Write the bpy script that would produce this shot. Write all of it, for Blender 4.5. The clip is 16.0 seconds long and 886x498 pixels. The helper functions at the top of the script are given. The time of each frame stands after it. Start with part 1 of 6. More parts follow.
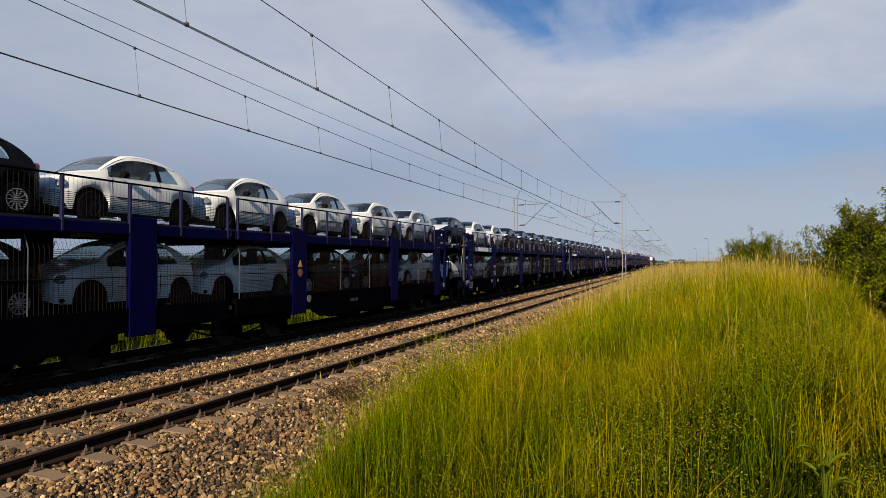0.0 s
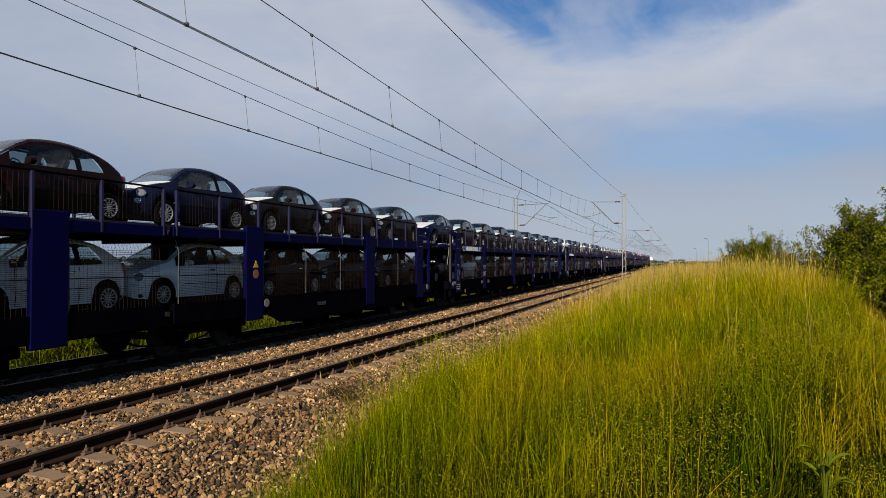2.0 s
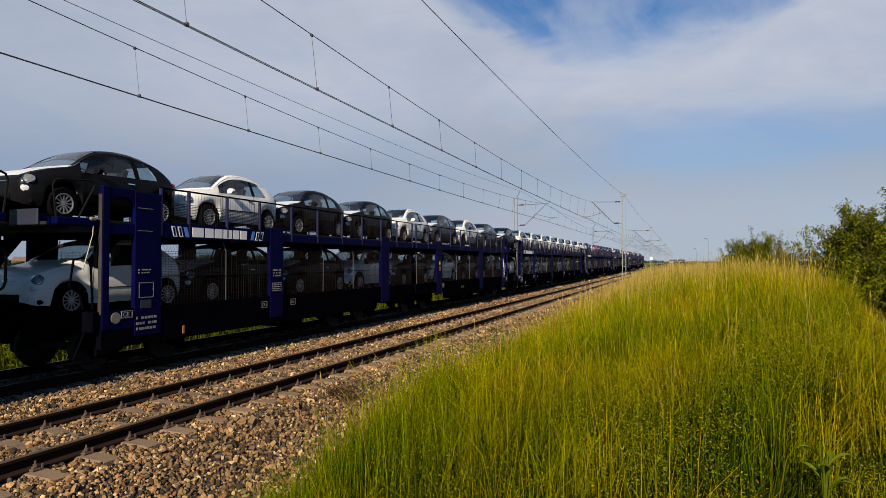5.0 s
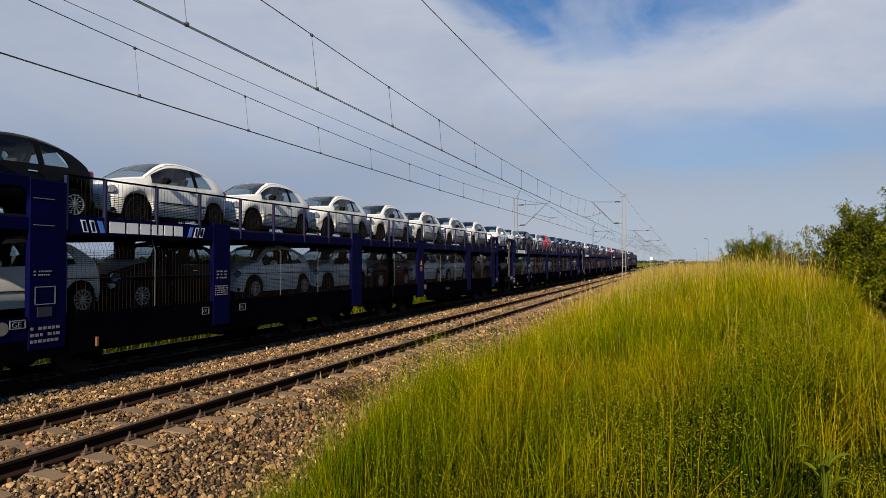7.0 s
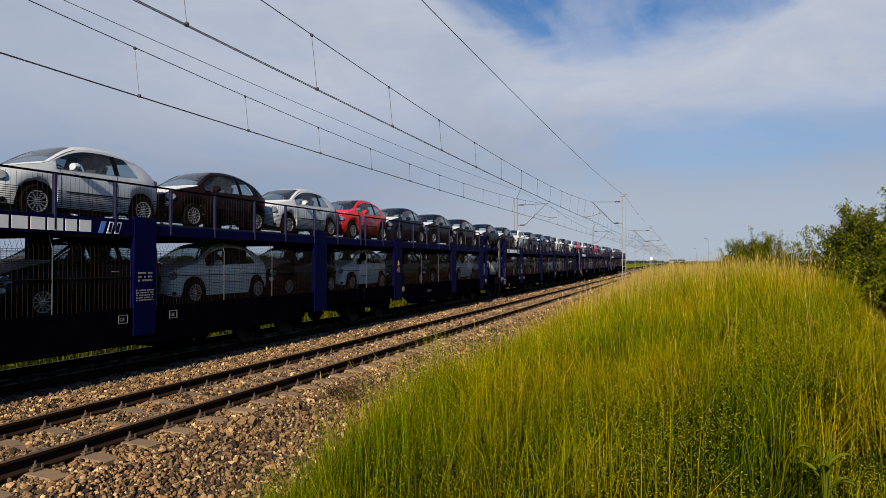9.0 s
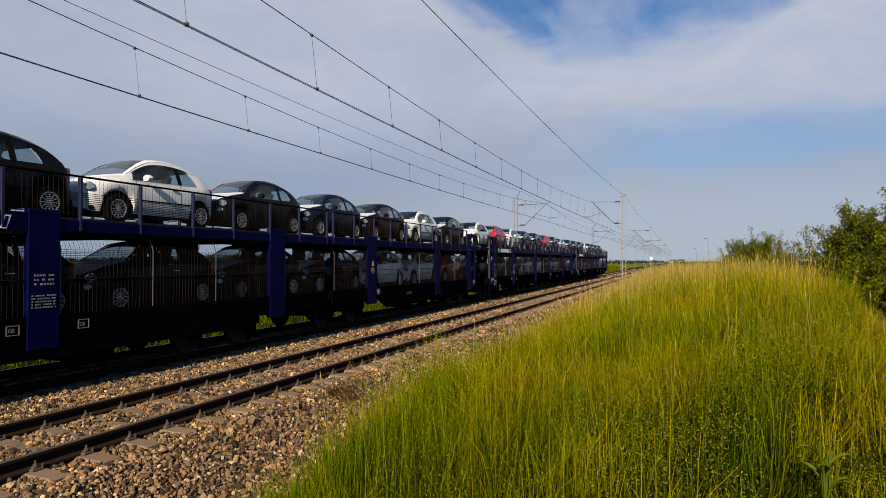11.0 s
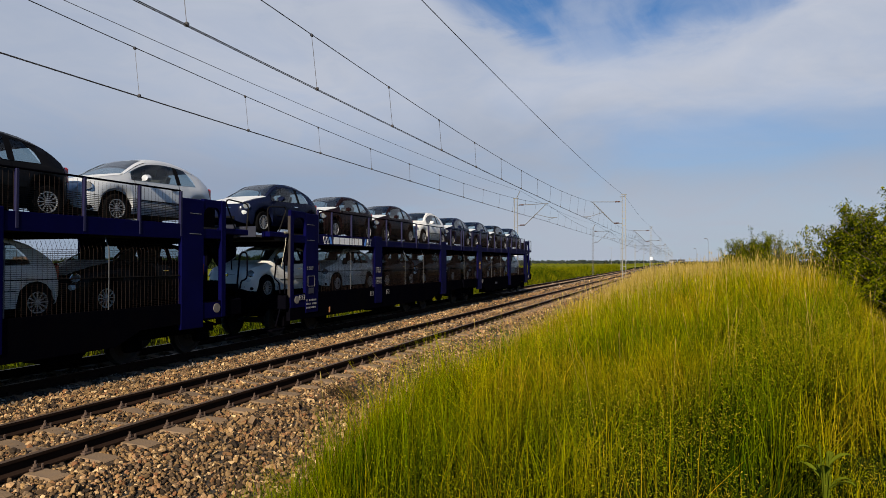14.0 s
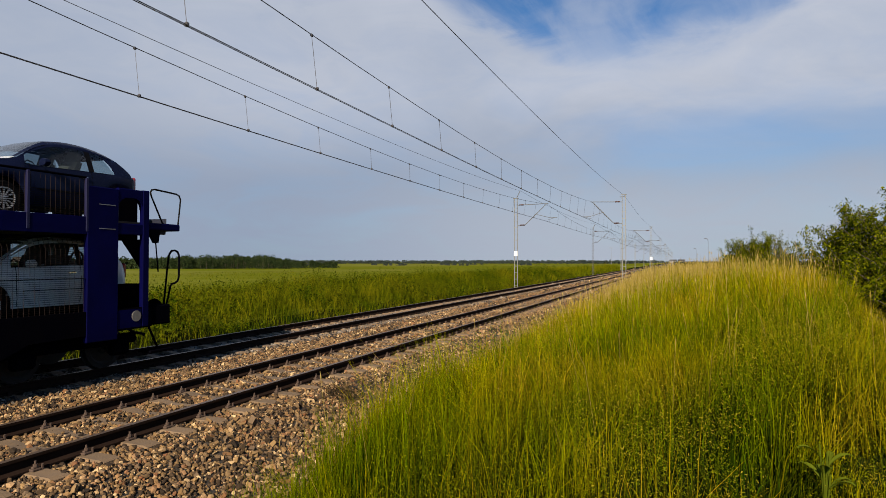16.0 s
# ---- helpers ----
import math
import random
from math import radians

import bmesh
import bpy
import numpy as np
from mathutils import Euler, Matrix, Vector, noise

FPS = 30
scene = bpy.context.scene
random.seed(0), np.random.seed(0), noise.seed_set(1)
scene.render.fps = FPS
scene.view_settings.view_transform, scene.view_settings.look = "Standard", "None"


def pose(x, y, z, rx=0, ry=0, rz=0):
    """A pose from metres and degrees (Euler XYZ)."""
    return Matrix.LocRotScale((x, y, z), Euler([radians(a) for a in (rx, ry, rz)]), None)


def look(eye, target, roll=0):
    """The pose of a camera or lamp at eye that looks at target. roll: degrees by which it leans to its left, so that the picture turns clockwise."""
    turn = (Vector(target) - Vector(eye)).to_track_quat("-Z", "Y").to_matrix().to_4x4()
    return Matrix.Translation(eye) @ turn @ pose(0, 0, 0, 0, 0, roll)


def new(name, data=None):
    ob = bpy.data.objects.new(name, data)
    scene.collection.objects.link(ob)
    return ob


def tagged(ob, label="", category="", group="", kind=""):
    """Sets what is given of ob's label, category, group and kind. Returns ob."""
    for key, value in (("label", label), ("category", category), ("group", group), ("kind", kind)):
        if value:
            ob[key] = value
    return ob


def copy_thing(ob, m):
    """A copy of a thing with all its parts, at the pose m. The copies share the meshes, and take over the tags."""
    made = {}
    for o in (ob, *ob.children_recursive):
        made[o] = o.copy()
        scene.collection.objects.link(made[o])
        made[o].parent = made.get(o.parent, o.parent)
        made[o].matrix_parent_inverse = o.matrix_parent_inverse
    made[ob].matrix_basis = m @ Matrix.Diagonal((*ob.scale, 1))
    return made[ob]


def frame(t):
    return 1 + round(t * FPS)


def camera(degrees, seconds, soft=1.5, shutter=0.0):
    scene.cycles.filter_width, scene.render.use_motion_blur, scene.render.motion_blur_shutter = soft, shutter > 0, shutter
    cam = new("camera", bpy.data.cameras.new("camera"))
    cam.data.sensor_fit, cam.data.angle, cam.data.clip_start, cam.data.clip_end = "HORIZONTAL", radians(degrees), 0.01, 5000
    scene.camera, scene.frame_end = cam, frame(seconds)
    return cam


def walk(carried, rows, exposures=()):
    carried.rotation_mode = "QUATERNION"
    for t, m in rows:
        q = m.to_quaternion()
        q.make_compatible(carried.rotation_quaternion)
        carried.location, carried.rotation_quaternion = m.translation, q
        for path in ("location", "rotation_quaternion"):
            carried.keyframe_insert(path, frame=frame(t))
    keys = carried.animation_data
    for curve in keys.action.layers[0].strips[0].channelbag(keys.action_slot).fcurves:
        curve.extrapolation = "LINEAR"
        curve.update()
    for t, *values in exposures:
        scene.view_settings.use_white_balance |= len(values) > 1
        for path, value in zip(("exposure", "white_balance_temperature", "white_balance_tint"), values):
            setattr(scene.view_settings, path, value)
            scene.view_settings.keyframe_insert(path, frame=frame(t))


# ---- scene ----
# the camera stands still beside a double-track line; y runs along the track, z = 0 is the rail top
cam = camera(70.95, 16.0, soft=0.65)
EYE = (0.0, 0.0, 2.075)
CAM_POSE = pose(EYE[0], EYE[1], EYE[2], 91.12, 0, 20.85)
walk(cam, [(0.0, CAM_POSE), (16.0, CAM_POSE)], exposures=[(0.0, 1.0), (16.0, 1.0)])

NEAR, FAR = -7.3, -11.3          # track centre lines
SUN_EL, SUN_AZ = 29.0, 8.0      # degrees; azimuth from -y towards +x


# ---------------------------------------------------------------- light
def node(nt, kind, **values):
    n = nt.nodes.new(kind)
    for k, v in values.items():
        n.inputs[k.replace("_", " ")].default_value = v
    return n


def math_node(nt, op, a, b=None, clamp=False):
    n = nt.nodes.new("ShaderNodeMath")
    n.operation, n.use_clamp = op, clamp
    for i, v in enumerate((a, b)):
        if v is None:
            continue
        if isinstance(v, (int, float)):
            n.inputs[i].default_value = v
        else:
            nt.links.new(v, n.inputs[i])
    return n.outputs[0]


def smooth(nt, value, lo, hi):
    n = nt.nodes.new("ShaderNodeMapRange")
    n.interpolation_type = "SMOOTHSTEP"
    nt.links.new(value, n.inputs["Value"])
    n.inputs["From Min"].default_value, n.inputs["From Max"].default_value = lo, hi
    return n.outputs["Result"]


def mix_colour(nt, factor, a, b):
    n = nt.nodes.new("ShaderNodeMix")
    n.data_type = "RGBA"
    for i, v in ((0, factor), (6, a), (7, b)):
        if isinstance(v, (int, float)):
            n.inputs[i].default_value = v
        elif isinstance(v, tuple):
            n.inputs[i].default_value = (*v[:3], 1)
        else:
            nt.links.new(v, n.inputs[i])
    return n.outputs[2]


def make_world():
    world = bpy.data.worlds.new("sky")
    scene.world = world
    world.use_nodes = True
    nt = world.node_tree
    nt.nodes.clear()
    out = nt.nodes.new("ShaderNodeOutputWorld")
    back = nt.nodes.new("ShaderNodeBackground")
    sky = nt.nodes.new("ShaderNodeTexSky")
    sky.sky_type, sky.sun_disc = "NISHITA", False
    sky.sun_elevation, sky.sun_rotation = radians(SUN_EL), radians(180 - SUN_AZ)
    sky.air_density, sky.dust_density, sky.ozone_density = 1.0, 0.4, 2.0
    back.inputs["Strength"].default_value = 0.05
    # thin high cloud: streaks on a flat layer overhead
    co = nt.nodes.new("ShaderNodeTexCoord")
    sep = nt.nodes.new("ShaderNodeSeparateXYZ")
    nt.links.new(co.outputs["Generated"], sep.inputs[0])
    up = math_node(nt, "MAXIMUM", sep.outputs[2], 0.0)
    lift = math_node(nt, "ADD", up, 0.06)
    px = math_node(nt, "DIVIDE", sep.outputs[0], lift)
    py = math_node(nt, "DIVIDE", sep.outputs[1], lift)
    com = nt.nodes.new("ShaderNodeCombineXYZ")
    nt.links.new(math_node(nt, "MULTIPLY", px, 0.55), com.inputs[0])
    nt.links.new(math_node(nt, "MULTIPLY", py, 0.30), com.inputs[1])
    n1 = node(nt, "ShaderNodeTexNoise", Scale=0.9, Detail=6.0, Roughness=0.55, Distortion=0.6)
    nt.links.new(com.outputs[0], n1.inputs["Vector"])
    n2 = node(nt, "ShaderNodeTexNoise", Scale=2.6, Detail=8.0, Roughness=0.6, Distortion=1.0)
    nt.links.new(com.outputs[0], n2.inputs["Vector"])
    # elevation and azimuth in degrees, azimuth 0 along the track
    el = math_node(nt, "MULTIPLY", math_node(nt, "ARCSINE", sep.outputs[2]), 57.2958)
    az = math_node(nt, "MULTIPLY", math_node(nt, "ARCTAN2", sep.outputs[0], sep.outputs[1]), 57.2958)
    flat = nt.nodes.new("ShaderNodeCombineXYZ")
    nt.links.new(math_node(nt, "MULTIPLY", az, 0.045), flat.inputs[0])
    nt.links.new(math_node(nt, "MULTIPLY", el, 0.13), flat.inputs[1])
    n3 = node(nt, "ShaderNodeTexNoise", Scale=2.2, Detail=7.0, Roughness=0.58, Distortion=0.7)
    nt.links.new(flat.outputs[0], n3.inputs["Vector"])
    wob = math_node(nt, "MULTIPLY", math_node(nt, "SUBTRACT", n1.outputs["Fac"], 0.5), 5.0)
    # the cloud sheet ends in clear blue above; its edge dips over the line, and a thin gap lies under it
    edge = math_node(nt, "POWER", math_node(nt, "ABSOLUTE", math_node(nt, "DIVIDE", math_node(nt, "ADD", az, 4.0), 15.0)), 2.0)
    edge = math_node(nt, "MINIMUM", math_node(nt, "ADD", math_node(nt, "MULTIPLY", edge, 4.6), 17.6), 44.0)
    rag = math_node(nt, "MULTIPLY", math_node(nt, "SUBTRACT", n3.outputs["Fac"], 0.5), 8.0)
    over = math_node(nt, "SUBTRACT", math_node(nt, "ADD", math_node(nt, "ADD", el, rag), wob), edge)
    clear1 = math_node(nt, "MULTIPLY", smooth(nt, over, -1.8, 2.2), math_node(nt, "ADD", math_node(nt, "MULTIPLY", smooth(nt, n2.outputs["Fac"], 0.62, 0.38), 0.45), 0.55))
    gap2 = math_node(nt, "ABSOLUTE", math_node(nt, "SUBTRACT", math_node(nt, "ADD", el, wob), 10.2))
    clear2 = math_node(nt, "MULTIPLY", smooth(nt, math_node(nt, "SUBTRACT", 0.0, gap2), -4.2, -0.4),
                       smooth(nt, az, -14.0, 2.0))
    fine = math_node(nt, "MULTIPLY", math_node(nt, "SUBTRACT", n3.outputs["Fac"], 0.46), 1.5)
    dens = math_node(nt, "SUBTRACT", 0.93, math_node(nt, "MULTIPLY", clear2, 0.37))
    dens = math_node(nt, "MULTIPLY", dens, math_node(nt, "SUBTRACT", 1.0, math_node(nt, "MULTIPLY", clear1, 1.0)))
    dens = math_node(nt, "ADD", dens, math_node(nt, "MULTIPLY", fine, 0.36), clamp=True)
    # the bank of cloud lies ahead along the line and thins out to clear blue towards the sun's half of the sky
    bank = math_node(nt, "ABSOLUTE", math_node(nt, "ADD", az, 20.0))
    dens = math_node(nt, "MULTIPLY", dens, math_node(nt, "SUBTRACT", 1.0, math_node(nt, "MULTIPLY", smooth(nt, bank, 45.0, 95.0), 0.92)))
    white = math_node(nt, "MULTIPLY", smooth(nt, math_node(nt, "ADD", el, wob), 6.5, 15.5), math_node(nt, "ADD", math_node(nt, "MULTIPLY", smooth(nt, n1.outputs["Fac"], 0.30, 0.62), 0.5), 0.5))
    white = math_node(nt, "MULTIPLY", white, math_node(nt, "ADD", math_node(nt, "MULTIPLY", smooth(nt, az, -60.0, -18.0), 0.5), 0.5))
    cloud = mix_colour(nt, white, (3.0, 3.62, 4.8), (5.5, 5.85, 6.75))
    haze = math_node(nt, "MULTIPLY", smooth(nt, el, 13.0, 3.0), smooth(nt, az, -40.0, -8.0))
    cloud = mix_colour(nt, haze, cloud, (4.2, 4.70, 5.60))
    tint = nt.nodes.new("ShaderNodeMix")
    tint.data_type, tint.blend_type = "RGBA", "MULTIPLY"
    tint.inputs[0].default_value = 1.0
    nt.links.new(sky.outputs[0], tint.inputs[6])
    tint.inputs[7].default_value = (0.42, 0.72, 1.0, 1)
    tinted = tint.outputs[2]
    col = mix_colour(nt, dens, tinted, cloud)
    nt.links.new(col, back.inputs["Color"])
    nt.links.new(back.outputs[0], out.inputs[0])


make_world()
sun = new("sun", bpy.data.lights.new("sun", "SUN"))
sun.data.energy, sun.data.angle, sun.data.color = 4.8, radians(0.6), (1.0, 0.865, 0.66)
_az, _el = radians(SUN_AZ), radians(SUN_EL)
SUN_DIR = Vector((math.sin(_az) * math.cos(_el), -math.cos(_az) * math.cos(_el), math.sin(_el)))
sun.matrix_world = look(tuple(SUN_DIR * 60), (0, 0, 0))


# ---------------------------------------------------------------- materials
def material(name, colour, rough=0.6, metal=0.0, spread=0.15, scale=8.0, fine=60.0, bump=0.1, bump_scale=40.0,
             second=None, second_amount=0.0, second_scale=1.5, coat=0.0, per_object=0.0, per_island=0.0, spec=0.5,
             coords="Object", stretch=(1, 1, 1), transmission=0.0):
    """A surface with a base colour that varies at two scales, stains of a second colour and fine relief."""
    m = bpy.data.materials.new(name)
    m.use_nodes = True
    nt = m.node_tree
    b = nt.nodes["Principled BSDF"]
    co = nt.nodes.new("ShaderNodeTexCoord")
    mp = nt.nodes.new("ShaderNodeMapping")
    mp.inputs["Scale"].default_value = stretch
    nt.links.new(co.outputs[coords], mp.inputs[0])
    n1 = node(nt, "ShaderNodeTexNoise", Scale=scale, Detail=4.0)
    n2 = node(nt, "ShaderNodeTexNoise", Scale=fine, Detail=3.0)
    for n in (n1, n2):
        nt.links.new(mp.outputs[0], n.inputs["Vector"])
    v = math_node(nt, "ADD", math_node(nt, "MULTIPLY", n1.outputs["Fac"], 1.0), math_node(nt, "MULTIPLY", n2.outputs["Fac"], 1.0))
    v = math_node(nt, "MULTIPLY", math_node(nt, "SUBTRACT", v, 1.0), 2.0 * spread)
    if per_object:
        oi = nt.nodes.new("ShaderNodeObjectInfo")
        v = math_node(nt, "ADD", v, math_node(nt, "MULTIPLY", math_node(nt, "SUBTRACT", oi.outputs["Random"], 0.5), 2 * per_object))
    if per_island:
        gi = nt.nodes.new("ShaderNodeNewGeometry")
        v = math_node(nt, "ADD", v, math_node(nt, "MULTIPLY", math_node(nt, "SUBTRACT", gi.outputs["Random Per Island"], 0.5), 2 * per_island))
    hsv = nt.nodes.new("ShaderNodeHueSaturation")
    nt.links.new(math_node(nt, "ADD", v, 1.0), hsv.inputs["Value"])
    base = (*colour, 1)
    if second:
        n3 = node(nt, "ShaderNodeTexNoise", Scale=second_scale, Detail=5.0, Roughness=0.65)
        nt.links.new(mp.outputs[0], n3.inputs["Vector"])
        f = math_node(nt, "MULTIPLY", smooth(nt, n3.outputs["Fac"], 0.42, 0.66), second_amount)
        nt.links.new(mix_colour(nt, f, colour, second), hsv.inputs["Color"])
    else:
        hsv.inputs["Color"].default_value = base
    nt.links.new(hsv.outputs[0], b.inputs["Base Color"])
    r = math_node(nt, "ADD", math_node(nt, "MULTIPLY", math_node(nt, "SUBTRACT", n2.outputs["Fac"], 0.5), 0.25), rough, clamp=True)
    nt.links.new(r, b.inputs["Roughness"])
    b.inputs["Metallic"].default_value = metal
    b.inputs["Coat Weight"].default_value = coat
    b.inputs["Coat Roughness"].default_value = 0.06
    b.inputs["Specular IOR Level"].default_value = spec
    b.inputs["Transmission Weight"].default_value = transmission
    if bump:
        bn = node(nt, "ShaderNodeTexNoise", Scale=bump_scale, Detail=3.0)
        nt.links.new(mp.outputs[0], bn.inputs["Vector"])
        bu = node(nt, "ShaderNodeBump", Strength=bump, Distance=0.02)
        nt.links.new(bn.outputs["Fac"], bu.inputs["Height"])
        nt.links.new(bu.outputs[0], b.inputs["Normal"])
    return m


def pane_material(name, tint, mirror=0.08):
    """A thin tinted pane that one sees through, with the sky's reflection on it."""
    m = bpy.data.materials.new(name)
    m.use_nodes = True
    nt = m.node_tree
    nt.nodes.clear()
    out = nt.nodes.new("ShaderNodeOutputMaterial")
    clear = nt.nodes.new("ShaderNodeBsdfTransparent")
    clear.inputs[0].default_value = (*tint, 1)
    gloss = node(nt, "ShaderNodeBsdfGlossy", Roughness=0.03)
    edge = nt.nodes.new("ShaderNodeLayerWeight")        # more of the sky at a slanting view, alike from both sides
    edge.inputs["Blend"].default_value = 0.5
    fres = math_node(nt, "ADD", math_node(nt, "MULTIPLY", math_node(nt, "POWER", edge.outputs["Facing"], 4.0), 1 - mirror), mirror)
    mx = nt.nodes.new("ShaderNodeMixShader")
    nt.links.new(fres, mx.inputs[0])
    nt.links.new(clear.outputs[0], mx.inputs[1])
    nt.links.new(gloss.outputs[0], mx.inputs[2])
    nt.links.new(mx.outputs[0], out.inputs[0])
    return m


def leaf_material(name, a, b_col, c=None, clump=2.0, trans=0.18, tip=None):
    """Leaves and blades: a colour per blade between two, drier patches of a third, and light through them."""
    m = bpy.data.materials.new(name)
    m.use_nodes = True
    nt = m.node_tree
    nt.nodes.clear()
    out = nt.nodes.new("ShaderNodeOutputMaterial")
    gi = nt.nodes.new("ShaderNodeNewGeometry")
    co = nt.nodes.new("ShaderNodeTexCoord")
    col = mix_colour(nt, math_node(nt, "POWER", gi.outputs["Random Per Island"], 1.7), a, b_col)
    if c:
        n = node(nt, "ShaderNodeTexNoise", Scale=1.0 / clump, Detail=3.0)
        nt.links.new(co.outputs["Object"], n.inputs["Vector"])
        f = math_node(nt, "MULTIPLY", smooth(nt, n.outputs["Fac"], 0.40, 0.68), 0.8)
        col = mix_colour(nt, f, col, c)
    if tip:                                     # blades ripen from the tip down
        at = nt.nodes.new("ShaderNodeAttribute")
        at.attribute_name = "tip"
        ripe = node(nt, "ShaderNodeTexNoise", Scale=0.40, Detail=3.0)
        nt.links.new(co.outputs["Object"], ripe.inputs["Vector"])
        f = math_node(nt, "MULTIPLY", at.outputs["Fac"], math_node(nt, "ADD", smooth(nt, ripe.outputs["Fac"], 0.40, 0.68), 0.12), clamp=True)
        col = mix_colour(nt, f, col, tip)
    d = nt.nodes.new("ShaderNodeBsdfDiffuse")
    t = nt.nodes.new("ShaderNodeBsdfTranslucent")
    nt.links.new(col, d.inputs[0])
    nt.links.new(col, t.inputs[0])
    mx = nt.nodes.new("ShaderNodeMixShader")
    mx.inputs[0].default_value = trans
    nt.links.new(d.outputs[0], mx.inputs[1])
    nt.links.new(t.outputs[0], mx.inputs[2])
    nt.links.new(mx.outputs[0], out.inputs[0])
    return m


def colour_ramp(nt, value, stops):
    ramp = nt.nodes.new("ShaderNodeValToRGB")
    while len(ramp.color_ramp.elements) < len(stops):
        ramp.color_ramp.elements.new(0.5)
    for e, (p, c) in zip(ramp.color_ramp.elements, stops):
        e.position, e.color = p, (*c, 1)
    nt.links.new(value, ramp.inputs[0])
    return ramp.outputs[0]


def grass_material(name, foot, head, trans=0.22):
    """Grass whose blades run from lush to ripe by the attribute tone, in one scale of colours at the foot and another
    at the tip. The foot scale is darkened to stand for shade among the stems.
    """
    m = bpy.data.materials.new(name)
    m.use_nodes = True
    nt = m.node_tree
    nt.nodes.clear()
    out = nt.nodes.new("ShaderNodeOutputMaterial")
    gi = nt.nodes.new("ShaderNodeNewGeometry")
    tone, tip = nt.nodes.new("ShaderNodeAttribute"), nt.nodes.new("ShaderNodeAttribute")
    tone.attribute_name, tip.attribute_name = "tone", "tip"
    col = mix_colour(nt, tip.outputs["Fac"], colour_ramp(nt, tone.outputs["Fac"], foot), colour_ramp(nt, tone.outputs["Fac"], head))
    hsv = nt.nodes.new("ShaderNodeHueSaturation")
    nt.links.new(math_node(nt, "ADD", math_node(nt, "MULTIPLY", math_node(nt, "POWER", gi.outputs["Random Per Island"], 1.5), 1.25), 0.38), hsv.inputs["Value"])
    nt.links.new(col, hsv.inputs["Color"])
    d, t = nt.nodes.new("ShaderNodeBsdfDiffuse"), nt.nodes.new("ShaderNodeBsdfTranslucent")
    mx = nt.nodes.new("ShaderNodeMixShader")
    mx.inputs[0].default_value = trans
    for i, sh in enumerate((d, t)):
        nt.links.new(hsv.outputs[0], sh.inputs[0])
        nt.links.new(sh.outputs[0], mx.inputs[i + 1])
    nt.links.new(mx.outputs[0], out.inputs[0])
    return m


def stone_material(name, stops):
    """Crushed rock: pieces of several colours with dusty, chipped faces."""
    m = bpy.data.materials.new(name)
    m.use_nodes = True
    nt = m.node_tree
    b = nt.nodes["Principled BSDF"]
    gi, co = nt.nodes.new("ShaderNodeNewGeometry"), nt.nodes.new("ShaderNodeTexCoord")
    base = colour_ramp(nt, gi.outputs["Random Per Island"], stops)
    n1 = node(nt, "ShaderNodeTexNoise", Scale=45.0, Detail=4.0)
    n2 = node(nt, "ShaderNodeTexNoise", Scale=0.7, Detail=3.0)
    for n in (n1, n2):
        nt.links.new(co.outputs["Object"], n.inputs["Vector"])
    hsv = nt.nodes.new("ShaderNodeHueSaturation")
    v = math_node(nt, "ADD", math_node(nt, "MULTIPLY", n1.outputs["Fac"], 0.7), math_node(nt, "MULTIPLY", n2.outputs["Fac"], 0.7))
    nt.links.new(math_node(nt, "ADD", v, 0.25), hsv.inputs["Value"])
    nt.links.new(base, hsv.inputs["Color"])
    nt.links.new(hsv.outputs[0], b.inputs["Base Color"])
    b.inputs["Roughness"].default_value = 0.88
    b.inputs["Specular IOR Level"].default_value = 0.25
    bu = node(nt, "ShaderNodeBump", Strength=0.35, Distance=0.01)
    nt.links.new(n1.outputs["Fac"], bu.inputs["Height"])
    nt.links.new(bu.outputs[0], b.inputs["Normal"])
    return m


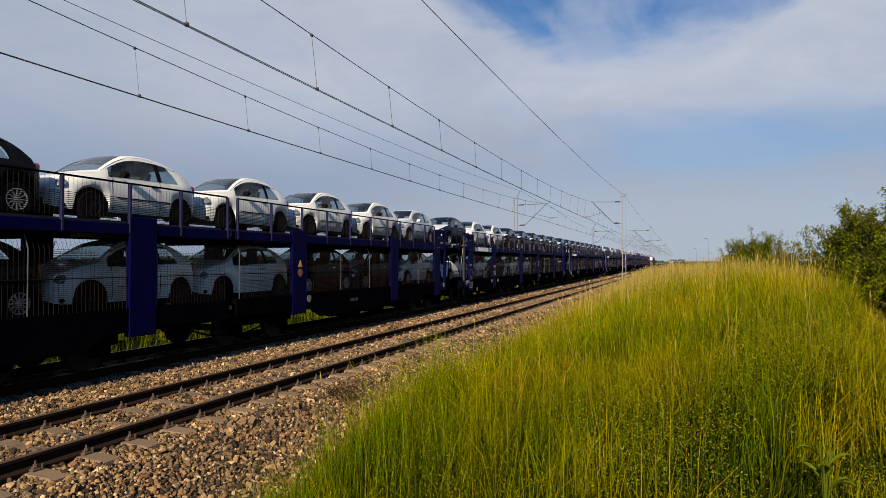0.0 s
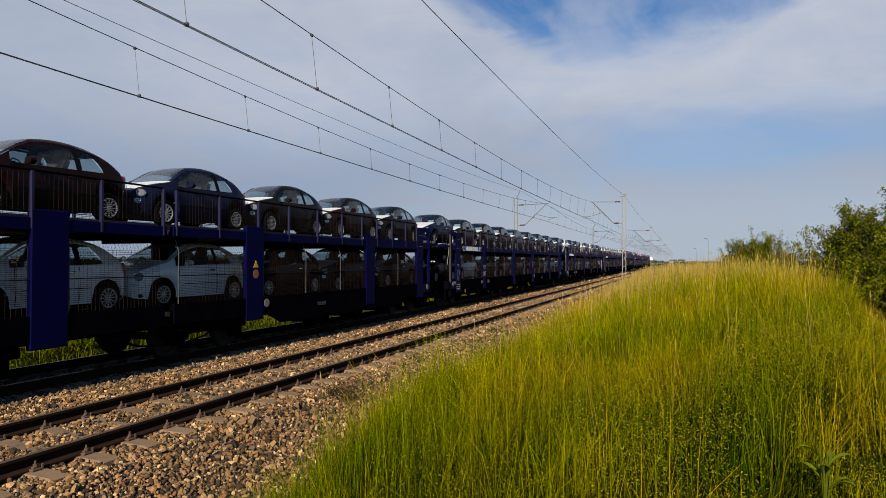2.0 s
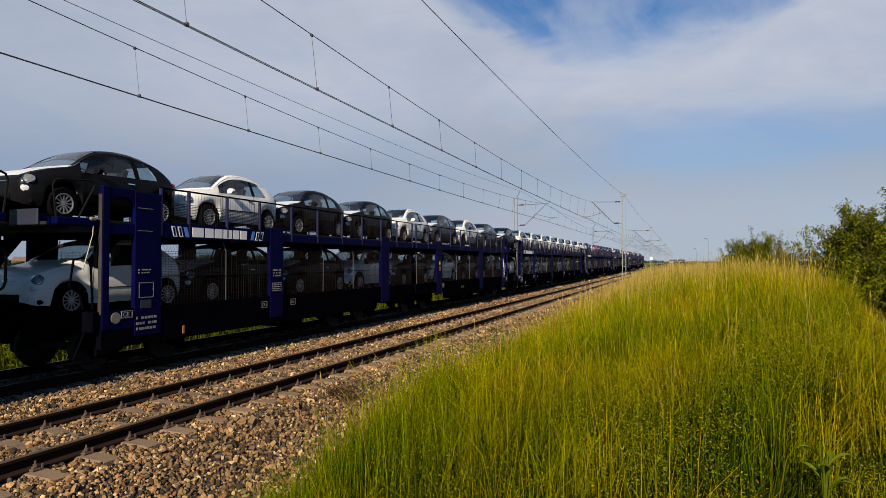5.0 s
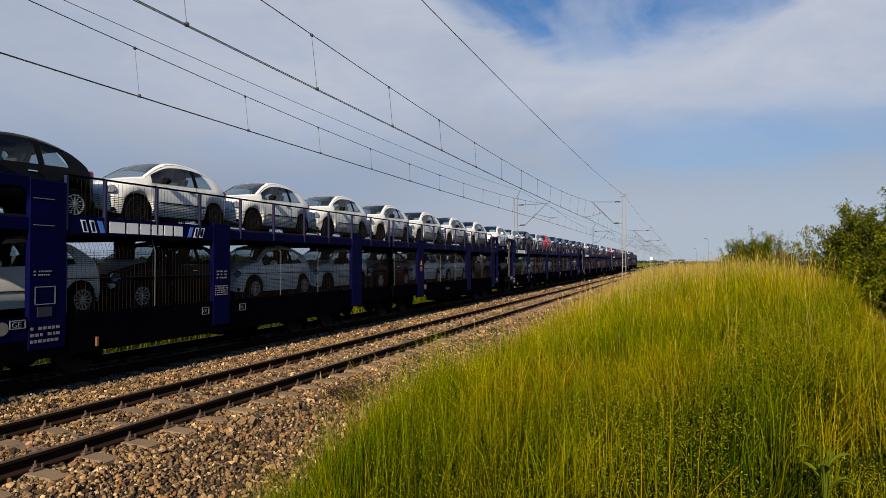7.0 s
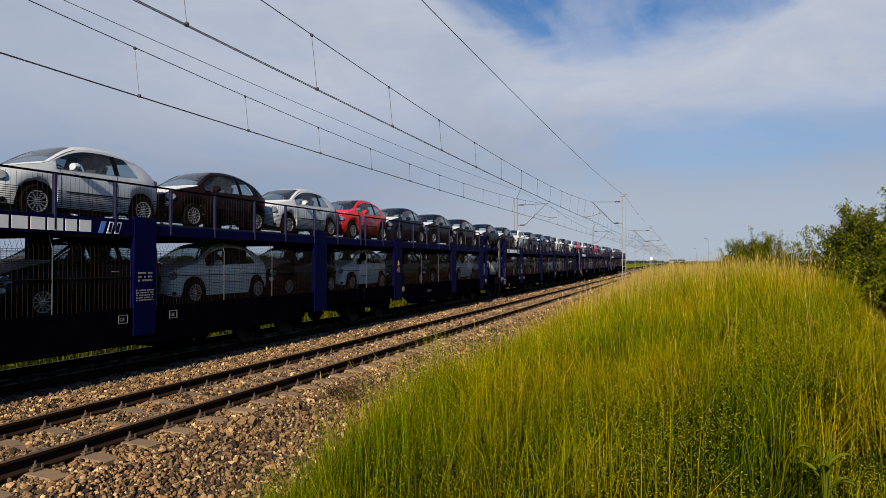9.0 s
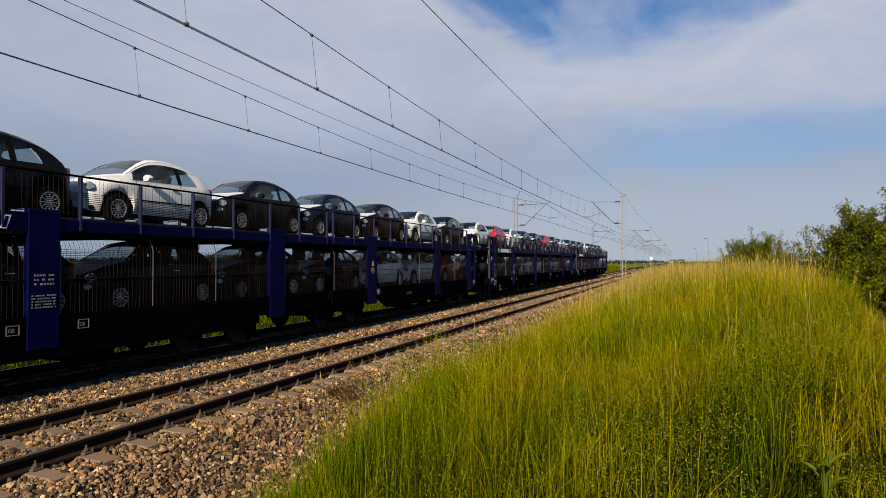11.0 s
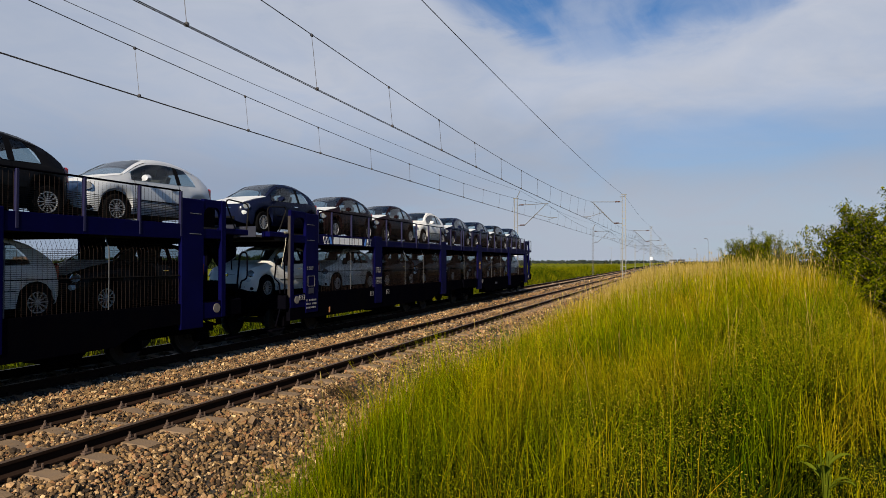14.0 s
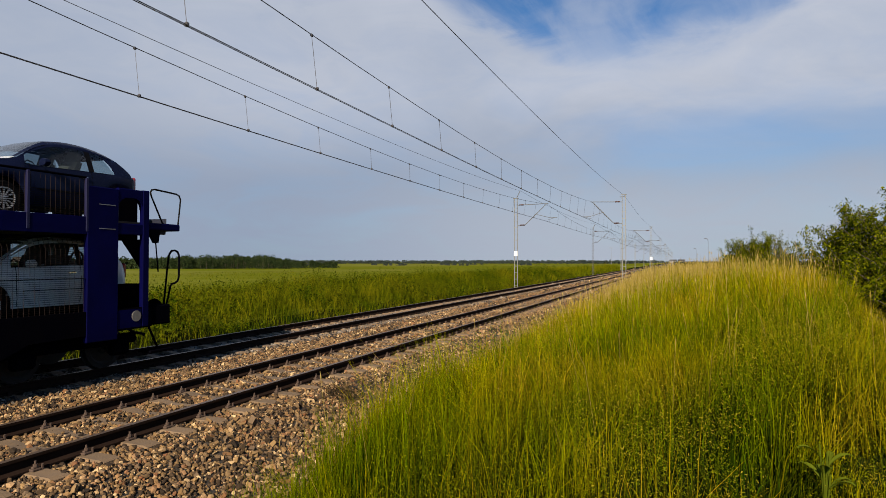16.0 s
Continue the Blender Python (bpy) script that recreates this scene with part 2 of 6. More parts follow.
M = {
    "field": material("field", (0.090, 0.102, 0.007), 0.95, spread=0.25, scale=0.08, fine=3, bump=0.5, bump_scale=5, second=(0.135, 0.135, 0.030), second_amount=0.9, second_scale=0.006, spec=0.0),
    # soil kept near black to stand for shade under the dense grass
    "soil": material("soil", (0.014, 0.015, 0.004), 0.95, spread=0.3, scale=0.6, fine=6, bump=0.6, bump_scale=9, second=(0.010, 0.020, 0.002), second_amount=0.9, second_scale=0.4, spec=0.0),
    # bed colour darkened so that gaps between the loose stones read as shade
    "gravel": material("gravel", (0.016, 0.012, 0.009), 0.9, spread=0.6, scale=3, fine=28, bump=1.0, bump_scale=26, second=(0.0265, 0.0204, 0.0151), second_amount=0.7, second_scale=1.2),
    "stone": stone_material("stone", ((0.0, (0.014, 0.009, 0.006)), (0.25, (0.048, 0.029, 0.015)), (0.42, (0.158, 0.092, 0.037)), (0.58, (0.100, 0.066, 0.041)),
                                      (0.74, (0.250, 0.153, 0.064)), (0.86, (0.135, 0.053, 0.022)), (1.0, (0.46, 0.325, 0.172)))),
    # grey stone of the farther track, its tones lowered for the train's shade
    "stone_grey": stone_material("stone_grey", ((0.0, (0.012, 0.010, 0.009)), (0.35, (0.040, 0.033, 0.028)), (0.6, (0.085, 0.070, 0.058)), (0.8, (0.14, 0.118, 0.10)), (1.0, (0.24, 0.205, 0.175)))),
    "concrete": material("concrete", (0.140, 0.090, 0.050), 0.9, spread=0.2, scale=5, fine=60, bump=0.3, bump_scale=60, second=(0.0908, 0.0643, 0.0454), second_amount=0.7, second_scale=3, per_object=0.15),
    "rail_side": material("rail_side", (0.016, 0.009, 0.0065), 0.9, spread=0.3, scale=3, fine=40, bump=0.2, second=(0.018, 0.011, 0.008), second_amount=0.5, second_scale=2, spec=0.05),
    "rail_head": material("rail_head", (0.1287, 0.0908, 0.0681), 0.5, 0.6, spread=0.2, scale=3, fine=40, bump=0.02),
    "rust": material("rust", (0.0568, 0.0341, 0.0242), 0.9, spread=0.3, scale=14, fine=60, bump=0.2),
    "blue": material("blue_paint", (0.0008, 0.0009, 0.024), 0.6, spread=0.15, scale=2, fine=30, bump=0.03, second=(0.0010, 0.0012, 0.035), second_amount=0.6, second_scale=1.3, spec=0.03),
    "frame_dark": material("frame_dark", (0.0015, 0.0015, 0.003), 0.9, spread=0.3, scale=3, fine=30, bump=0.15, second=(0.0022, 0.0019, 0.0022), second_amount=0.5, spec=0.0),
    "deck": material("deck_steel", (0.008, 0.008, 0.011), 0.75, 0.0, spread=0.3, scale=3, fine=30, bump=0.15, second=(0.03, 0.02, 0.015), second_amount=0.5, spec=0.2),
    "grid_rust": material("grid_rust", (0.014, 0.0075, 0.006), 0.8, spread=0.3, scale=6, fine=50, bump=0, second=(0.007, 0.005, 0.0045), second_amount=0.6, second_scale=2, spec=0.1),
    "wire_mesh": material("wire_mesh", (0.005, 0.0045, 0.0045), 0.6, 0.0, spread=0.1, bump=0, spec=0.05),
    "rail_post": material("rail_post", (0.007, 0.007, 0.034), 0.6, spread=0.2, scale=5, bump=0.05, spec=0.2),
    "stanchion": material("stanchion", (0.055, 0.055, 0.06), 0.6, 0.2, spread=0.15, bump=0),
    "wheel_steel": material("wheel_steel", (0.006, 0.005, 0.0045), 0.85, 0.0, spread=0.3, scale=6, fine=40, bump=0.1),
    "white_mark": material("white_mark", (0.60, 0.60, 0.62), 0.6, spread=0.08, scale=4, fine=40, bump=0),
    "flap": material("flap", (0.009, 0.011, 0.024), 0.5, spread=0.3, scale=6, bump=0.05),
    "rod_pale": material("rod_pale", (0.1817, 0.1665, 0.1287), 0.6, 0.3, spread=0.3, scale=12, bump=0.05),
    "grey_mark": material("grey_mark", (0.13, 0.13, 0.14), 0.7, spread=0.25, scale=9, fine=60, bump=0),
    "disc_grey": material("disc_grey", (0.12, 0.11, 0.10), 0.7, spread=0.3, scale=14, fine=60, bump=0),
    "blue_mark": material("blue_mark", (0.05, 0.16, 0.50), 0.6, spread=0.08, bump=0),
    "yellow_mark": material("yellow_mark", (0.40, 0.24, 0.012), 0.6, spread=0.08, bump=0),
    "orange_mark": material("orange_mark", (0.15, 0.06, 0.02), 0.6, spread=0.08, bump=0),
    "galvanised": material("galvanised", (0.1665, 0.1665, 0.1628), 0.6, 0.2, spread=0.12, scale=4, fine=40, bump=0.05, second=(0.1135, 0.106, 0.0984), second_amount=0.4),
    "dark_steel": material("dark_steel", (0.0757, 0.0719, 0.0681), 0.7, 0.2, spread=0.2, bump=0.05),
    "copper_wire": material("copper_wire", (0.045, 0.04, 0.042), 0.6, 0.3, spread=0.1, bump=0),
    "insulator": material("insulator", (0.06, 0.03, 0.02), 0.25, spread=0.1, bump=0),
    "tyre": material("tyre", (0.003, 0.003, 0.0035), 0.95, spread=0.2, bump=0.1, spec=0.02),
    "alloy": material("alloy_rim", (0.30, 0.30, 0.32), 0.35, 0.6, spread=0.08, bump=0),
    "dark_rim": material("dark_rim", (0.007, 0.007, 0.008), 0.5, 0.0, spread=0.08, bump=0, spec=0.1),
    "glass": material("car_glass", (0.018, 0.024, 0.027), 0.05, spread=0.05, bump=0, coat=1.0, spec=0.8),
    "clear_glass": pane_material("clear_car_glass", (0.88, 0.97, 0.97), 0.12),
    "side_glass": pane_material("tinted_side_glass", (0.44, 0.51, 0.53), 0.05),
    # grey for the post's front edge, with the sunlight put into its colour
    "dusty_steel": material("dusty_steel", (0.022, 0.019, 0.020), 0.75, spread=0.25, scale=5, fine=40, bump=0.1, second=(0.03, 0.024, 0.022), second_amount=0.6, second_scale=4, spec=0.2),
    "seat_cloth": material("seat_cloth", (0.030, 0.029, 0.029), 0.85, spread=0.2, bump=0.1),
    "trim_black": material("trim_black", (0.004, 0.004, 0.005), 0.6, spread=0.1, bump=0, spec=0.02),
    "chrome": material("chrome", (0.75, 0.75, 0.77), 0.12, 1.0, spread=0.03, bump=0),
    "headlamp": material("headlamp", (0.10, 0.105, 0.11), 0.10, spread=0.3, scale=18, bump=0.1, coat=0.8),
    "lamp_glass": material("lamp_glass", (0.38, 0.40, 0.42), 0.12, spread=0.1, scale=30, bump=0.1, coat=0.8),
    "tail_red": material("tail_red", (0.25, 0.01, 0.008), 0.2, spread=0.05, bump=0, coat=0.6),
    "film_white": material("film_white", (0.37, 0.385, 0.42), 0.55, spread=0.05, bump=0.05),
    "feather": material("feather", (0.012, 0.013, 0.018), 0.6, spread=0.2, bump=0),
    "bark": material("bark", (0.0681, 0.0492, 0.0341), 0.9, spread=0.3, scale=10, bump=0.5, stretch=(1, 1, 0.3)),
    "roof_red": material("roof_red", (0.1135, 0.0643, 0.0469), 0.8, spread=0.2),
    "roof_grey": material("roof_grey", (0.0416, 0.0379, 0.0379), 0.8, spread=0.2),
    "plaster": material("plaster", (0.2574, 0.2422, 0.2271), 0.85, spread=0.1),
    # foot colours carry painted shade; the tips are the ripening grass itself
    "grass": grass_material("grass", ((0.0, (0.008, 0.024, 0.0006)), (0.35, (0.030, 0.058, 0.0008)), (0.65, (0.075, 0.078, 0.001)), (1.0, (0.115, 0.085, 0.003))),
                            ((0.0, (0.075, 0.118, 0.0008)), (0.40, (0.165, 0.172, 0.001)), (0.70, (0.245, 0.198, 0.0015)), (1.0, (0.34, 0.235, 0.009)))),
    # low growth darkened for the shade between the tall stalks
    "grass_shaded": grass_material("grass_low", ((0.0, (0.003, 0.011, 0.0005)), (1.0, (0.030, 0.034, 0.002))), ((0.0, (0.018, 0.042, 0.001)), (1.0, (0.075, 0.070, 0.003)))),
    "panicle": leaf_material("panicle", (0.12, 0.100, 0.006), (0.32, 0.25, 0.022), None, trans=0.3),
    "weed_leaf": leaf_material("weed_leaf", (0.022, 0.038, 0.001), (0.215, 0.215, 0.004), (0.120, 0.135, 0.004), 0.8, trans=0.3),
    "broad_leaf": leaf_material("broad_leaf", (0.07, 0.095, 0.006), (0.13, 0.15, 0.012), None, trans=0.3),
    "straw": leaf_material("seed_heads", (0.20, 0.145, 0.030), (0.36, 0.27, 0.085), None, trans=0.25),
    "dry_weed": leaf_material("dry_weed", (0.016, 0.012, 0.007), (0.085, 0.062, 0.034), None),
    "meadow": leaf_material("meadow", (0.012, 0.030, 0.0008), (0.082, 0.098, 0.0015), (0.095, 0.088, 0.003), 5.0, trans=0.22, tip=(0.155, 0.138, 0.005)),
    "rank_leaf": leaf_material("rank_leaf", (0.0061, 0.0167, 0.0008), (0.0568, 0.0795, 0.0023), (0.0643, 0.0643, 0.003), 3.0),
    "bush_leaf": leaf_material("bush_leaf", (0.010, 0.022, 0.001), (0.165, 0.172, 0.004), None, trans=0.22),
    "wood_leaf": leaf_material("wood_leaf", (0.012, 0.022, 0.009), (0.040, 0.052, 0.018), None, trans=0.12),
    # greyer, bluer leaf colour that stands in for haze over distance
    "hazy_leaf": leaf_material("hazy_leaf", (0.030, 0.040, 0.034), (0.050, 0.062, 0.050), None, trans=0.12),
}
PAINT = {
    "white": ((0.535, 0.53, 0.525), 0.30, 0.0),
    "silver": ((0.38, 0.40, 0.44), 0.34, 0.2),
    "grey": ((0.035, 0.040, 0.050), 0.30, 0.3),
    "black": ((0.005, 0.005, 0.006), 0.22, 0.0),
    "blue": ((0.004, 0.006, 0.020), 0.25, 0.0),
    "maroon": ((0.007, 0.003, 0.0035), 0.25, 0.0),
    "red": ((0.36, 0.008, 0.009), 0.26, 0.0),
}
for _n, (_c, _r, _m) in PAINT.items():
    M["paint_" + _n] = material("car_paint_" + _n, _c, _r, _m, spread=0.03, scale=1.5, fine=20, bump=0.0, coat=0.35 if _n in ("white", "silver", "red") else 0.07, spec=0.25 if _n in ("white", "silver", "red") else 0.03)


# ---------------------------------------------------------------- mesh building
class Build:
    """Collects corners and faces of one mesh; slots holds a material number for each face."""

    def __init__(self):
        self.v, self.f, self.s, self.slot = [], [], [], 0

    def add(self, verts, faces):
        n = len(self.v)
        self.v.extend(verts)
        self.f.extend([tuple(i + n for i in f) for f in faces])
        self.s.extend([self.slot] * len(faces))
        return self

    def box(self, x0, x1, y0, y1, z0, z1, c=0.0):
        """A box, its edges chamfered by c."""
        if c <= 0:
            v = [(x, y, z) for x in (x0, x1) for y in (y0, y1) for z in (z0, z1)]
            return self.add(v, [(0, 1, 3, 2), (4, 6, 7, 5), (0, 4, 5, 1), (2, 3, 7, 6), (0, 2, 6, 4), (1, 5, 7, 3)])
        c = min(c, 0.45 * min(x1 - x0, y1 - y0, z1 - z0))
        v, idx, f = [], {}, []
        for sx in (0, 1):
            for sy in (0, 1):
                for sz in (0, 1):
                    for a in range(3):
                        p = [(x0, x1)[sx], (y0, y1)[sy], (z0, z1)[sz]]
                        for b in range(3):
                            if b != a:
                                p[b] += (c, -c)[(sx, sy, sz)[b]]
                        idx[sx, sy, sz, a] = len(v)
                        v.append(tuple(p))
        ring = ((0, 0), (1, 0), (1, 1), (0, 1))
        for a in range(3):
            for s in (0, 1):
                key = lambda p, q: (lambda t: (*t, a))(tuple({a: s, (a + 1) % 3: p, (a + 2) % 3: q}[i] for i in range(3)))
                q = [idx[key(*r)] for r in ring]
                f.append(tuple(q if s else q[::-1]))
        for a in range(3):                      # chamfers along axis a
            b, d = (a + 1) % 3, (a + 2) % 3
            for p in (0, 1):
                for q in (0, 1):
                    k = lambda e, ax: idx[(*tuple({a: e, b: p, d: q}[i] for i in range(3)), ax)]
                    f.append((k(0, b), k(1, b), k(1, d), k(0, d)))
        for sx in (0, 1):
            for sy in (0, 1):
                for sz in (0, 1):
                    f.append(tuple(idx[sx, sy, sz, a] for a in range(3)))
        return self.add(v, f)

    def tube(self, path, r, n=6, closed=False, r_end=None):
        """A round bar along a list of points."""
        P = [Vector(p) for p in path]
        k = len(P)
        v, f = [], []
        side = None
        for i, p in enumerate(P):
            a = P[(i - 1) % k] if (i or closed) else p
            b = P[(i + 1) % k] if (i < k - 1 or closed) else p
            d = (b - a).normalized()
            if side is None or abs(side.dot(d)) > 0.95:
                side = d.orthogonal().normalized()
            side = (side - d * side.dot(d)).normalized()
            up = d.cross(side)
            rr = r if r_end is None else r + (r_end - r) * i / max(1, k - 1)
            for j in range(n):
                t = 2 * math.pi * (j + 0.5) / n
                v.append(tuple(p + rr * (side * math.cos(t) + up * math.sin(t))))
        for i in range(k if closed else k - 1):
            i2 = (i + 1) % k
            for j in range(n):
                j2 = (j + 1) % n
                f.append((i * n + j, i * n + j2, i2 * n + j2, i2 * n + j))
        if not closed:
            f.append(tuple(range(n))[::-1])
            f.append(tuple((k - 1) * n + j for j in range(n)))
        return self.add(v, f)

    def lathe(self, centre, axis, profile, n=16, caps=True):
        """A turned body: profile of (along, radius) about the axis 'x', 'y' or 'z' through centre."""
        v, f = [], []
        for a, r in profile:
            for j in range(n):
                t = 2 * math.pi * j / n
                p, q = r * math.cos(t), r * math.sin(t)
                d = {"x": (a, p, q), "y": (p, a, q), "z": (p, q, a)}[axis]
                v.append(tuple(centre[i] + d[i] for i in range(3)))
        for i in range(len(profile) - 1):
            for j in range(n):
                j2 = (j + 1) % n
                f.append((i * n + j, i * n + j2, (i + 1) * n + j2, (i + 1) * n + j))
        if caps:
            f.append(tuple(range(n))[::-1])
            f.append(tuple((len(profile) - 1) * n + j for j in range(n)))
        return self.add(v, f)

    def prism(self, outline, x0, x1):
        """An outline of (y, z) pushed along x from x0 to x1."""
        n = len(outline)
        v = [(x0, y, z) for y, z in outline] + [(x1, y, z) for y, z in outline]
        f = [tuple(range(n)), tuple(range(n, 2 * n))[::-1]]
        f += [(i, i + n, (i + 1) % n + n, (i + 1) % n) for i in range(n)]
        return self.add(v, f)

    def sweep_y(self, outline, y0, y1):
        """An outline of (x, z) pushed along y."""
        n = len(outline)
        v = [(x, y0, z) for x, z in outline] + [(x, y1, z) for x, z in outline]
        f = [tuple(range(n)), tuple(range(n, 2 * n))[::-1]]
        f += [(i, i + n, (i + 1) % n + n, (i + 1) % n) for i in range(n)]
        return self.add(v, f)

    def mesh(self, name, materials, smooth_angle=None):
        me = bpy.data.meshes.new(name)
        me.from_pydata(self.v, [], self.f)
        for m in materials if isinstance(materials, (list, tuple)) else [materials]:
            me.materials.append(M[m])
        me.polygons.foreach_set("material_index", self.s)
        bm = bmesh.new()
        bm.from_mesh(me)
        bmesh.ops.recalc_face_normals(bm, faces=bm.faces)
        bm.to_mesh(me)
        bm.free()
        if smooth_angle:
            me.shade_smooth()
            me.set_sharp_from_angle(angle=radians(smooth_angle))
        return me


def part(name, b, mat, parent, label="", angle=None, at=None):
    """Links what b holds (a Build or a ready mesh) as one mesh object under parent."""
    me = b if isinstance(b, bpy.types.Mesh) else b.mesh(name, mat, angle)
    ob = new(name, me)
    ob.parent = parent
    if at is not None:
        ob.matrix_basis = at
    if label:
        ob["label"] = label
    return ob


def thing(name, label, category, group="", kind="", data=None):
    return tagged(new(name, data), label, category, group, kind)


def array_mesh(name, verts, faces, mat):
    """A large mesh from arrays of triangles or quads."""
    me = bpy.data.meshes.new(name)
    k = faces.shape[1]
    me.vertices.add(len(verts))
    me.vertices.foreach_set("co", verts.astype(np.float32).ravel())
    me.loops.add(faces.size)
    me.loops.foreach_set("vertex_index", faces.astype(np.int32).ravel())
    me.polygons.add(len(faces))
    me.polygons.foreach_set("loop_start", np.arange(0, faces.size, k, dtype=np.int32))
    me.update(calc_edges=True)
    me.materials.append(M[mat])
    return me


# ---------------------------------------------------------------- ground
def ground_z(x, y):
    """Height of the soil: field, track bed, and the grassy bank on which the camera stands."""
    xs = (-400, -60, -26, -16.5, -14.2, -4.0, -3.4, -2.2, -0.9, 1.2, 2.2, 3.4, 5.0, 9.0, 30, 400)
    zs = (-1.3, -1.0, -0.25, -0.20, -0.75, -0.85, -0.42, 0.55, 0.95, 1.25, 1.22, 0.98, 0.75, 0.75, 0.8, 0.8)
    z = np.interp(x, xs, zs)
    wave = 0.10 * np.sin(0.9 * x + 0.37 * y) * np.sin(0.31 * y + 1.0) + 0.05 * np.sin(2.1 * x - 1.3 * y)
    z = z + np.where((x > -3.9) | (x < -15), wave, 0.0)
    # lower right in front of the camera, and gently down again far along the line
    z = z - 0.55 * np.exp(-((x - 0.0) / 2.6) ** 2 - ((y - 0.0) / 3.2) ** 2) * (x > -4.4)
    fade = np.clip((np.abs(y) - 60) / 120, 0, 1)
    return z * (1 - fade) + np.minimum(z, 0.2) * fade


def build_ground():
    xs = np.unique(np.concatenate([np.linspace(-2500, -60, 14), np.linspace(-60, -16, 30), np.linspace(-16, -4.6, 8),
                                   np.linspace(-4.6, 8, 64), np.linspace(8, 60, 20), np.linspace(60, 2500, 12)]))
    ys = np.unique(np.concatenate([np.linspace(-1500, -20, 10), np.linspace(-20, 60, 130), np.linspace(60, 260, 40),
                                   np.linspace(260, 4000, 20)]))
    X, Y = np.meshgrid(xs, ys, indexing="ij")
    Z = ground_z(X, Y)
    v = np.stack([X, Y, Z], -1).reshape(-1, 3)
    n, k = len(xs), len(ys)
    i, j = np.meshgrid(np.arange(n - 1), np.arange(k - 1), indexing="ij")
    a = (i * k + j).ravel()
    f = np.stack([a, a + k, a + k + 1, a + 1], -1)
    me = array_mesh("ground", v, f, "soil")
    me.materials.append(M["field"])
    me.polygons.foreach_set("material_index", (X.ravel()[f].max(axis=1) < -14.4).astype(np.int32))
    me.shade_smooth()
    thing("ground", "grassy soil of the bank and fields beside the line", "ground", kind="structure", data=me)


def ballast_outline():
    return [(-14.3, -1.0), (-12.95, -0.24), (-8.9, -0.20), (-5.75, -0.22), (-3.75, -1.0)]


def build_ballast():
    pts = ballast_outline()
    b = Build()
    b.sweep_y(pts + [(-3.75, -1.3), (-14.3, -1.3)], -60, 900)
    # the bed's dark colour stands for shade between the stones on it
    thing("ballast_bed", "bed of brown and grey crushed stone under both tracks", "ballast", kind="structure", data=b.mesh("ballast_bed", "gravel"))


def icosahedron():
    p = (1 + 5 ** 0.5) / 2
    v = np.array([(-1, p, 0), (1, p, 0), (-1, -p, 0), (1, -p, 0), (0, -1, p), (0, 1, p), (0, -1, -p), (0, 1, -p),
                  (p, 0, -1), (p, 0, 1), (-p, 0, -1), (-p, 0, 1)], float) / math.hypot(1, p)
    f = np.array([(0, 11, 5), (0, 5, 1), (0, 1, 7), (0, 7, 10), (0, 10, 11), (1, 5, 9), (5, 11, 4), (11, 10, 2), (10, 7, 6),
                  (7, 1, 8), (3, 9, 4), (3, 4, 2), (3, 2, 6), (3, 6, 8), (3, 8, 9), (4, 9, 5), (2, 4, 11), (6, 2, 10), (8, 6, 7), (9, 8, 1)])
    return v, f


def rotations(n, rng):
    q = rng.normal(size=(n, 4))
    q /= np.linalg.norm(q, axis=1, keepdims=True)
    w, x, y, z = q.T
    return np.stack([1 - 2 * (y * y + z * z), 2 * (x * y - w * z), 2 * (x * z + w * y),
                     2 * (x * y + w * z), 1 - 2 * (x * x + z * z), 2 * (y * z - w * x),
                     2 * (x * z - w * y), 2 * (y * z + w * x), 1 - 2 * (x * x + y * y)], -1).reshape(n, 3, 3)


def stones_mesh(name, pos, size, rng, fine, mat="stone"):
    """Crushed pieces: chipped lumps close by, coarser blocks farther off, every corner knocked out of place."""
    if fine == "lump":
        v0, f0 = icosahedron()
    elif fine == "block":
        v0 = np.array([(x, y, z) for x in (-1, 1) for y in (-1, 1) for z in (-1, 1)], float) * 0.72
        f0 = np.array([(0, 1, 3), (0, 3, 2), (4, 6, 7), (4, 7, 5), (0, 4, 5), (0, 5, 1), (2, 3, 7), (2, 7, 6), (0, 2, 6), (0, 6, 4), (1, 5, 7), (1, 7, 3)])
    else:
        v0 = np.array([(1, 0, 0), (-1, 0, 0), (0, 1, 0), (0, -1, 0), (0, 0, 1), (0, 0, -1)], float) * 1.12
        f0 = np.array([(0, 2, 4), (2, 1, 4), (1, 3, 4), (3, 0, 4), (2, 0, 5), (1, 2, 5), (3, 1, 5), (0, 3, 5)])
    n, k = len(pos), len(v0)
    if fine == "lump":
        v = v0[None] * rng.uniform(0.78, 1.22, (n, k, 1)) + rng.uniform(-0.12, 0.12, (n, k, 3))
    else:
        v = v0[None] * rng.uniform(0.55, 1.25, (n, k, 3)) + rng.uniform(-0.2, 0.2, (n, k, 3))
    v = v * np.stack([rng.uniform(0.85, 1.5, n), rng.uniform(0.7, 1.1, n), rng.uniform(0.55, 0.95, n)], -1)[:, None]
    v = np.einsum("nij,nkj->nki", rotations(n, rng), v) * size[:, None, None] + pos[:, None]
    f = f0[None] + (np.arange(n) * k)[:, None, None]
    me = array_mesh(name, v.reshape(-1, 3), f.reshape(-1, 3), mat)
    me.shade_flat()
    return me


SLEEPER_0, SLEEPER_STEP = 4.70, 0.611


def bed_z(x):
    pts = ballast_outline()
    return np.interp(x, [p[0] for p in pts], [p[1] for p in pts])


